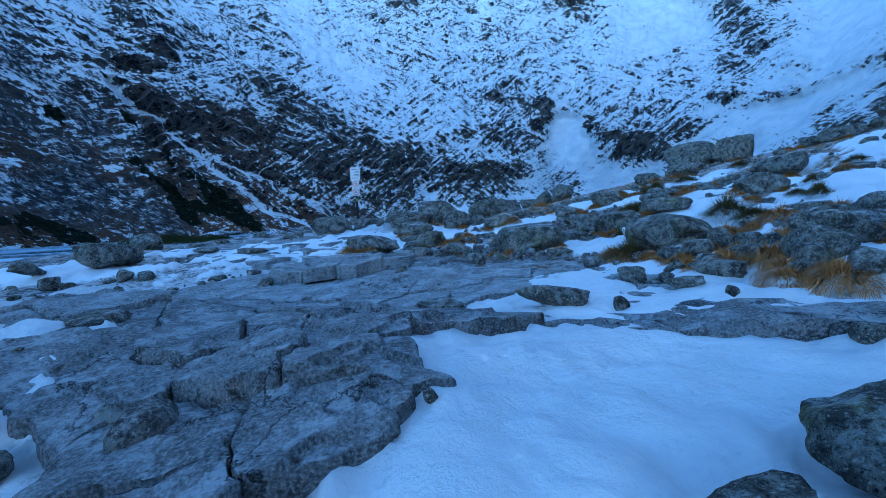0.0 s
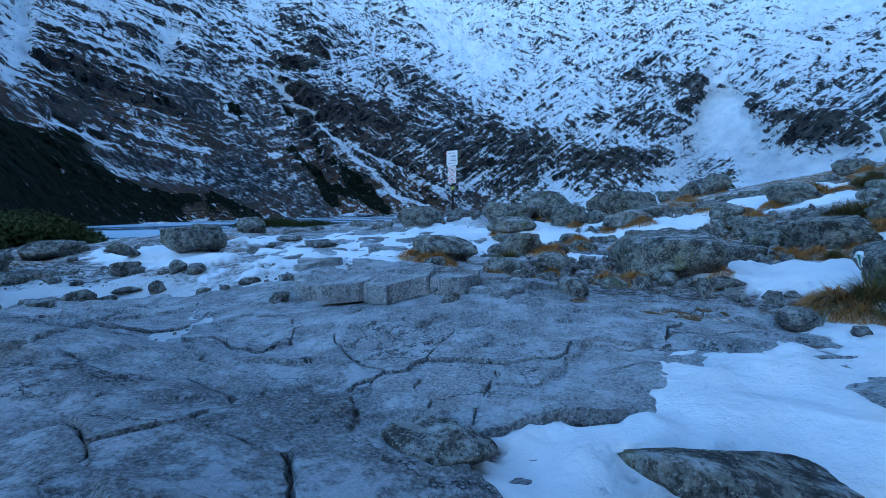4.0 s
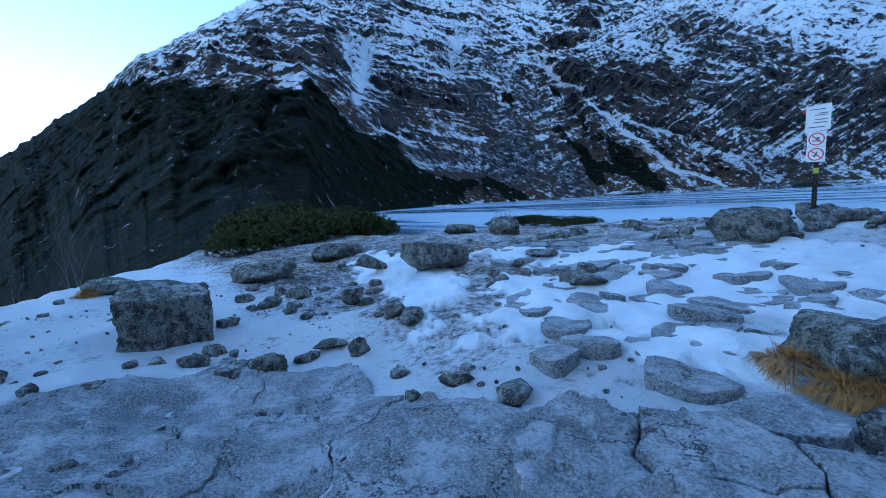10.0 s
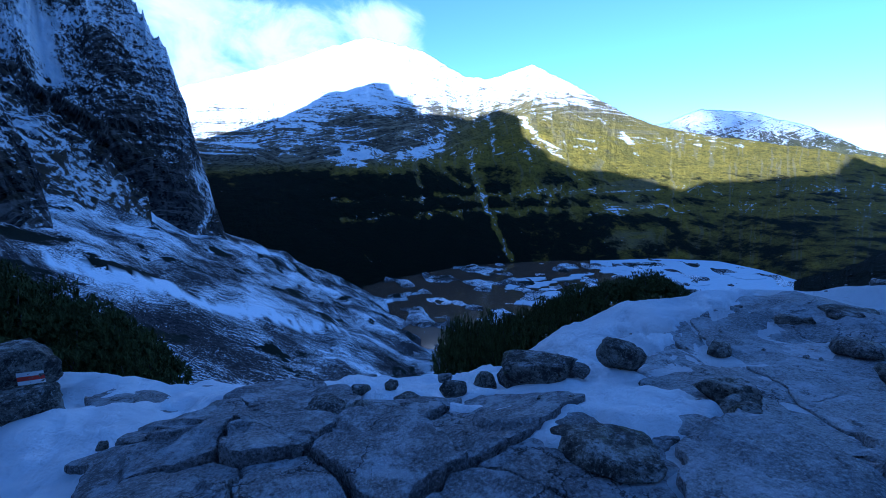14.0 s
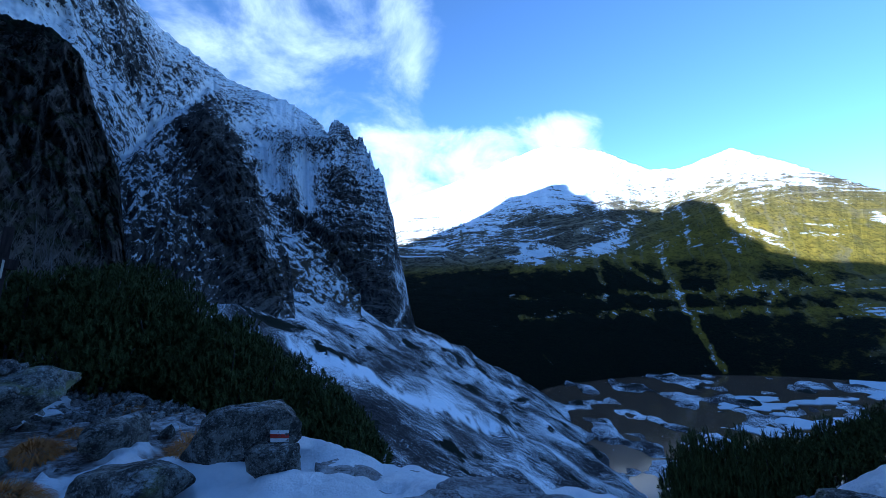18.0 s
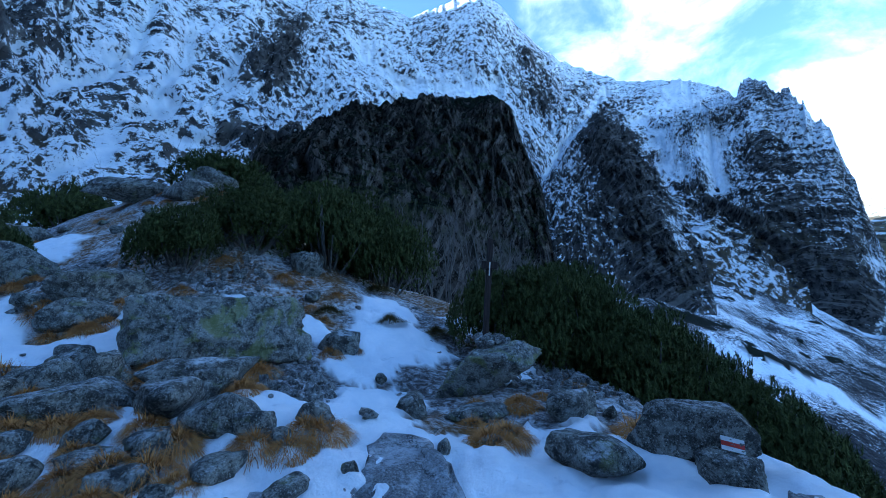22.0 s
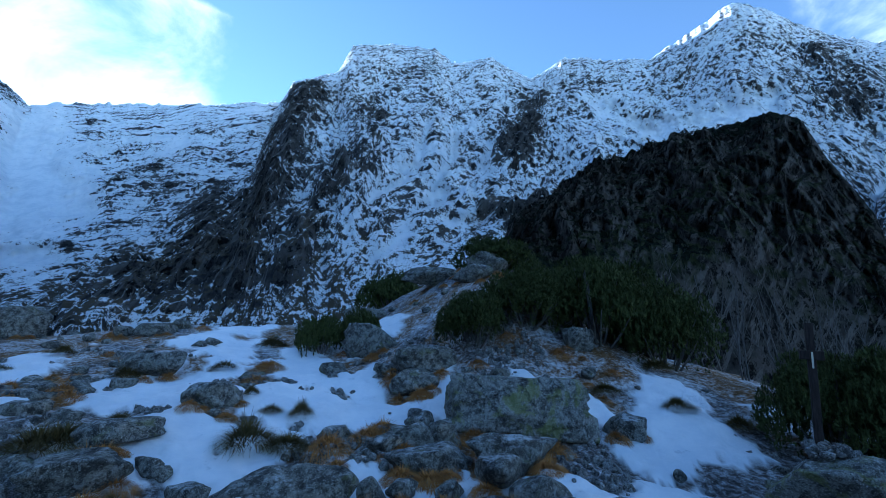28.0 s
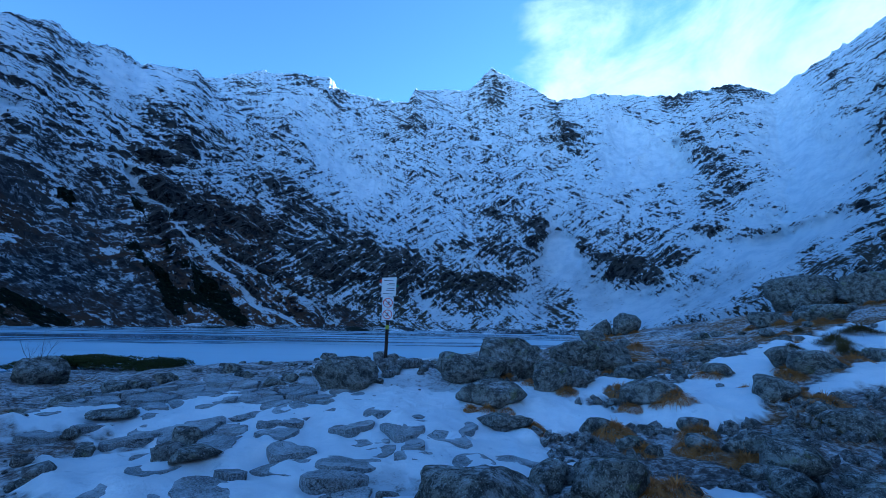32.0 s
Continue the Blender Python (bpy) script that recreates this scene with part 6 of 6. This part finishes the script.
def spruce(x, y, tall):
    ob = tagged(new("spruce"), "small dark spruce standing on the snowy scree", "tree")
    lines = [[(np.array([0, 0, t * tall]), 0.02 * tall * (1 - 0.9 * t)) for t in np.linspace(0, 1, 6)]]
    part("trunk", limb_mesh("trunk", lines, M_BARK), None, ob)
    rng = np.random.default_rng(8)
    vs, fs = [], []
    for _ in range(1500):
        t = rng.random() ** 0.8
        r = tall * 0.24 * (1 - t) * rng.uniform(0.5, 1.0) + 0.05
        a = rng.uniform(0, 6.283)
        p = np.array([math.cos(a) * r, math.sin(a) * r, tall * (0.05 + 0.95 * t) - 0.3 * r])
        s = tall * 0.05
        o = len(vs)
        vs += [p + (-math.sin(a) * s * 0.4, math.cos(a) * s * 0.4, 0), p + (math.sin(a) * s * 0.4, -math.cos(a) * s * 0.4, 0), p + (math.cos(a) * s * 1.6, math.sin(a) * s * 1.6, -s * 0.5)]
        fs.append((o, o + 1, o + 2))
    part("crown", mesh_of("crown", vs, fs, M_NEEDLE), None, ob)
    ob.matrix_world = pose(x, y, height_at(x, y) - 0.3)


spruce(23, -48, 9.0)
spruce(30, -58, 7.0)

# ---- sign post ----
def ring_shape(radius, width, cx, cz, steps=32):
    bm = bmesh.new()
    inner, outer = [], []
    for k in range(steps):
        a = 2 * math.pi * k / steps
        inner.append(bm.verts.new((cx + math.cos(a) * (radius - width), 0, cz + math.sin(a) * (radius - width))))
        outer.append(bm.verts.new((cx + math.cos(a) * radius, 0, cz + math.sin(a) * radius)))
    for k in range(steps):
        j = (k + 1) % steps
        bm.faces.new((inner[k], outer[k], outer[j], inner[j]))
    got = bmesh.ops.extrude_face_region(bm, geom=bm.faces[:])
    bmesh.ops.translate(bm, vec=(0, -0.003, 0), verts=[v for v in got["geom"] if isinstance(v, bmesh.types.BMVert)])
    bmesh.ops.recalc_face_normals(bm, faces=bm.faces[:])
    return bm


SX, SY = -3.15, 15.78
sign = tagged(new("sign_post"), "wooden sign post with white direction board and two prohibition signs", "sign")
part("post", box(0.075, 0.075, 2.1, (0.01, 0, 1.05), 0.008), M_POST, sign)
part("band", box(0.082, 0.082, 0.10, (0.01, 0, 1.02), 0.003), M_YELLOW, sign, "yellow-green band round the post")
board = part("direction_board", flat_shape([(-0.17, 1.70), (0.17, 1.74), (0.17, 2.19), (-0.17, 2.16)], 0.02), M_PANEL, sign)
board.location.y = -0.062
tip = part("arrow_tip", flat_shape([(-0.17, 2.04), (-0.24, 2.08), (-0.17, 2.13)], 0.02), M_RED, board, "red arrow tip")
tip = part("arrow_tip", flat_shape([(0.17, 1.95), (0.24, 1.985), (0.17, 2.02)], 0.02), M_GREEN, board, "green arrow tip")
for z, x0, x1 in ((1.79, -0.13, 0.10), (1.87, -0.06, 0.13), (1.92, -0.04, 0.13), (2.00, -0.05, 0.13), (2.03, 0.0, 0.13), (2.10, -0.12, 0.10)):
    part("print_line", box(x1 - x0, 0.004, 0.014, ((x0 + x1) / 2, -0.002, z), 0), M_INK, board)
for k, z in enumerate((1.58, 1.31)):
    panel = part("prohibition_sign", flat_shape([(-0.135, z - 0.133), (0.125, z - 0.133), (0.125, z + 0.133), (-0.135, z + 0.133)], 0.015), M_PANEL, sign)
    panel.location.y = -0.056
    part("ring", ring_shape(0.112, 0.018, -0.005, z), M_RED, panel, "red ring")
    part("bar", box(0.2, 0.003, 0.016, (-0.005, -0.002, z), 0, Matrix.Rotation(radians(45), 4, "Y")), M_RED, panel, "red diagonal bar")
    if k == 0:
        part("pictogram", box(0.11, 0.003, 0.02, (-0.005, -0.0015, z - 0.03), 0.001), M_INK, panel, "dark printed symbol")
        part("pictogram", box(0.05, 0.003, 0.04, (0.01, -0.0015, z + 0.01), 0.001), M_INK, panel, "dark printed symbol")
    else:
        part("pictogram", box(0.025, 0.003, 0.1, (-0.005, -0.0015, z), 0.001, Matrix.Rotation(radians(20), 4, "Y")), M_INK, panel, "dark printed symbol")
        part("pictogram", box(0.09, 0.003, 0.02, (-0.01, -0.0015, z - 0.02), 0.001), M_INK, panel, "dark printed symbol")
SZ = height_at(SX, SY)
sign.matrix_world = pose(SX, SY, SZ - 0.12, 0, 0.8, 8) @ Matrix.Scale(1.04, 4)
rng = np.random.default_rng(77)
for k in range(46):
    a, r = rng.uniform(0, 6.28), 1.25 * rng.random() ** 0.6
    w = rng.uniform(0.2, 0.42)
    x, y = SX + math.cos(a) * r * 1.35, SY + 0.1 + math.sin(a) * r * 0.8
    if math.hypot(x - SX, y - SY) < 0.16:
        continue
    ob = tagged(new("cairn_stone", STONES[k % 12]), "grey stone piled round the sign post", "stone", "stones round the sign post")
    ob.matrix_world = pose(x, y, height_at(x, y) - 0.06 + max(0, 0.22 - 0.2 * r), rng.uniform(-20, 20), rng.uniform(-20, 20), rng.uniform(0, 360)) @ Matrix.Diagonal((w, w * 0.8, w * 0.7, 1))

# ---- marker post on the lichen boulder ----
lb = placed["L"]
bx, by, bz = lb.matrix_world.translation
top = bz + 0.83 * lb.matrix_world.to_scale()[2]
marker = tagged(new("marker_post"), "dark leaning wooden post with a short crosspiece on a boulder", "post")
part("post", box(0.085, 0.075, 1.72, (0, 0, 0.73), 0.008), M_POST, marker)
part("crosspiece", box(0.24, 0.10, 0.11, (0, -0.02, 1.18), 0.008), M_POST, marker)
part("cord", box(0.02, 0.006, 0.2, (0.0, -0.078, 1.12), 0.002), M_CORD, marker, "pale knotted cord")
marker.matrix_world = pose(bx + 0.02, by - 0.02, top - 0.06, 0, 6.5, -122)
rng = np.random.default_rng(78)
for k in range(26):
    a, r = rng.uniform(0, 6.28), 0.34 * rng.random() ** 0.6
    w = rng.uniform(0.08, 0.17)
    if r < 0.07:
        continue
    ob = tagged(new("cairn_stone", STONES[(k * 5) % 12]), "small stone heaped round the marker post", "stone", "stones round the marker post")
    ob.matrix_world = pose(bx + math.cos(a) * r, by + math.sin(a) * r, top - 0.07 + max(0, 0.12 - 0.3 * r), rng.uniform(-30, 30), rng.uniform(-30, 30), rng.uniform(0, 360)) @ Matrix.Diagonal((w, w * 0.8, w * 0.75, 1))


# ---- painted trail marks, laid on the boulders ----
def painted(name, label, boulder, eye, target, shapes):
    """Flat paint, draped on a boulder along the way from eye to target. shapes: material and points across (right, up) in metres."""
    eye, target = Vector(eye), Vector(target)
    inv = boulder.matrix_world.inverted()
    ahead = (target - eye).normalized()
    right = ahead.cross(Vector((0, 0, 1))).normalized()
    up = right.cross(ahead)
    ob = tagged(new(name), label, "trail mark")
    for what, mat, pts, lift in shapes:
        pts = [(np.array(a) * (1 - t) + np.array(b) * t) for a, b in zip(pts, pts[1:] + pts[:1]) for t in (0, 0.34, 0.67)]
        mid = np.mean(pts, 0)
        loop = []
        for ring in (1.0, 0.5):
            for p in pts:
                p = mid + (np.array(p) - mid) * ring
                o = eye + right * float(p[0]) + up * float(p[1])
                o2 = target + right * float(p[0]) + up * float(p[1])
                l0, l1 = inv @ o, inv @ (o2 + ahead * 2)
                hit, place, normal, _ = boulder.ray_cast(l0, (l1 - l0).normalized())
                place = boulder.matrix_world @ place if hit else o2
                loop.append(place - ahead * (0.006 + lift))
        n2 = len(pts)
        loop.append(sum((loop[n2 + k] for k in range(n2)), Vector()) / n2)
        faces = [(k, (k + 1) % n2, n2 + (k + 1) % n2, n2 + k) for k in range(n2)] + [(n2 + k, n2 + (k + 1) % n2, 2 * n2) for k in range(n2)]
        q = part(what, mesh_of(what, loop, faces, mat), None, ob)
    return ob


bpy.context.view_layer.update()
def in_front(eye, way, thing):
    """A point on the way from the eye, level with the middle of a thing."""
    eye, way = Vector(eye), Vector(way).normalized()
    return eye + way * (thing.matrix_world.translation - eye).dot(way)


wb, tb = placed["W"], placed["T"]
painted("trail_mark", "red stripe between white stripes painted on a boulder", wb, (-0.892, 4.553, 1.746), in_front((-0.892, 4.553, 1.746), (0.3906, -0.8740, -0.2892), wb),
        [("white_stripe", M_WHITE, [(-0.08, 0.035), (0.08, 0.01), (0.08, 0.045), (-0.08, 0.07)], 0), ("red_stripe", M_RED, [(-0.08, 0.0), (0.08, -0.025), (0.08, 0.008), (-0.08, 0.033)], 0),
         ("white_stripe", M_WHITE, [(-0.08, -0.035), (0.08, -0.06), (0.08, -0.027), (-0.08, -0.002)], 0)])
painted("trail_arrow", "white and green trail arrow painted on a dark boulder", tb, (-1.650, 5.188, 2.089), in_front((-1.650, 5.188, 2.089), (0.9032, 0.3605, -0.2329), tb),
        [("white_arrow", M_WHITE, [(-0.10, 0.0), (0.10, 0.0), (0.02, 0.06), (-0.02, 0.06)], 0), ("green_shaft", M_GREEN, [(-0.025, -0.08), (0.025, -0.08), (0.025, 0.025), (-0.025, 0.025)], 0.003),
         ("white_shaft", M_WHITE, [(-0.06, -0.08), (-0.028, -0.08), (-0.028, -0.003), (-0.06, -0.003)], 0), ("white_shaft", M_WHITE, [(0.028, -0.08), (0.06, -0.08), (0.06, -0.003), (0.028, -0.003)], 0)])

# ---- ice on the valley lake ----
rng = np.random.default_rng(91)
for k in range(46):
    az = radians(rng.uniform(122, 151))
    hi = float(np.interp(math.degrees(az), [118, 127, 134, 141, 156, 165], [840, 980, 980, 960, 900, 830]))
    r = rng.uniform(max(640, hi - 330), hi)
    s = rng.uniform(5, 24)
    m = 18
    ang = np.linspace(0, 2 * np.pi, m, endpoint=False)
    rad = s * (1 + 0.45 * fbm(np.cos(ang) * 1.3 + k, np.sin(ang) * 1.3, None, 3, 60 + k))
    x, y = CX - math.sin(az) * r + np.cos(ang) * rad * 1.5, CY + math.cos(az) * r + np.sin(ang) * rad * 0.8
    vs = [(*p, -189.4 + 0.02 * k) for p in zip(x, y)] + [(*p, -190.5) for p in zip(x, y)]
    fs = [tuple(range(m))] + [(j, j + m, (j + 1) % m + m, (j + 1) % m) for j in range(m)]
    tagged(new("ice_floe", mesh_of("ice_floe", vs, fs, M_FLOE, True)), "pale snow-dusted ice floe on dark water", "ice floe", "floes on the valley lake")

flat_fan("ice_sheet_far", "snow-dusted ice covering the far half of the valley lake", [(114, 780), (120, 750), (128, 760), (136, 820), (142, 940)], [(114, 850), (120, 935), (124, 1020), (128, 1085), (134, 1075), (142, 1020)], -189.6, M_FLOE)

# ---- clouds ----
def cloud(name, label, az0, az1, el0, el1, scale, cover, glow, seed, r=4500.0, fade=1.5):
    a, e = np.meshgrid(np.radians(np.linspace(az0, az1, 24)), np.radians(np.linspace(el0, el1, 12)))
    n = Nodes(name, 1.0)
    out = n.tree.nodes["Material Output"]
    at = n.stretch((scale, scale, scale * 1.3), n.world)
    shift = n.node("ShaderNodeVectorMath")
    n.put(shift.inputs[0], at)
    shift.inputs[1].default_value = (seed * 3.1, seed * 1.7, 0)
    f = n.noise(1.0, 7, 0.6, shift.outputs[0], 0.4)
    side = n.attr("edge")
    dens = n.ramp(n.math("ADD", f, n.math("MULTIPLY", n.math("SUBTRACT", side, 1.0), 0.6)), 0.46 - cover, 0.86 - cover)
    mixer = n.node("ShaderNodeMixShader")
    n.put(mixer.inputs[0], dens)
    n.put(mixer.inputs[1], n.node("ShaderNodeBsdfTransparent").outputs[0])
    em = n.node("ShaderNodeEmission", Strength=glow)
    em.inputs["Color"].default_value = (0.90, 0.94, 1.0, 1)
    n.put(mixer.inputs[2], em.outputs[0])
    n.put(out.inputs["Surface"], mixer.outputs[0])
    u, v = np.meshgrid(np.linspace(-1, 1, 24), np.linspace(-1, 1, 12))
    edge = np.clip(2.2 - 2.2 * np.maximum(np.abs(u) ** 1.5, np.abs(v) ** fade), 0, 1)
    me = grid_mesh(name, CX - np.sin(a) * np.cos(e) * r, CY + np.cos(a) * np.cos(e) * r, EYE + np.sin(e) * r, n.mat, attributes=(("edge", edge),))
    return tagged(new(name, me), label, "cloud", kind="structure")


cloud("backdrop_cloud_peak", "thin white cloud drifting round the peak", -182, -128, 2, 46, 0.0011, 0.10, 0.28, 2)
cloud("backdrop_cloud_cap", "bright cloud cap behind the sunlit crest", 160, 200, 6, 23, 0.0018, 0.24, 0.36, 5)
cloud("backdrop_cloud_pass", "glowing haze above the pass where the sun stands behind the ridge", -66, -6, 22.8, 42, 0.0009, 0.18, 0.24, 9, 4900.0, 4.0)
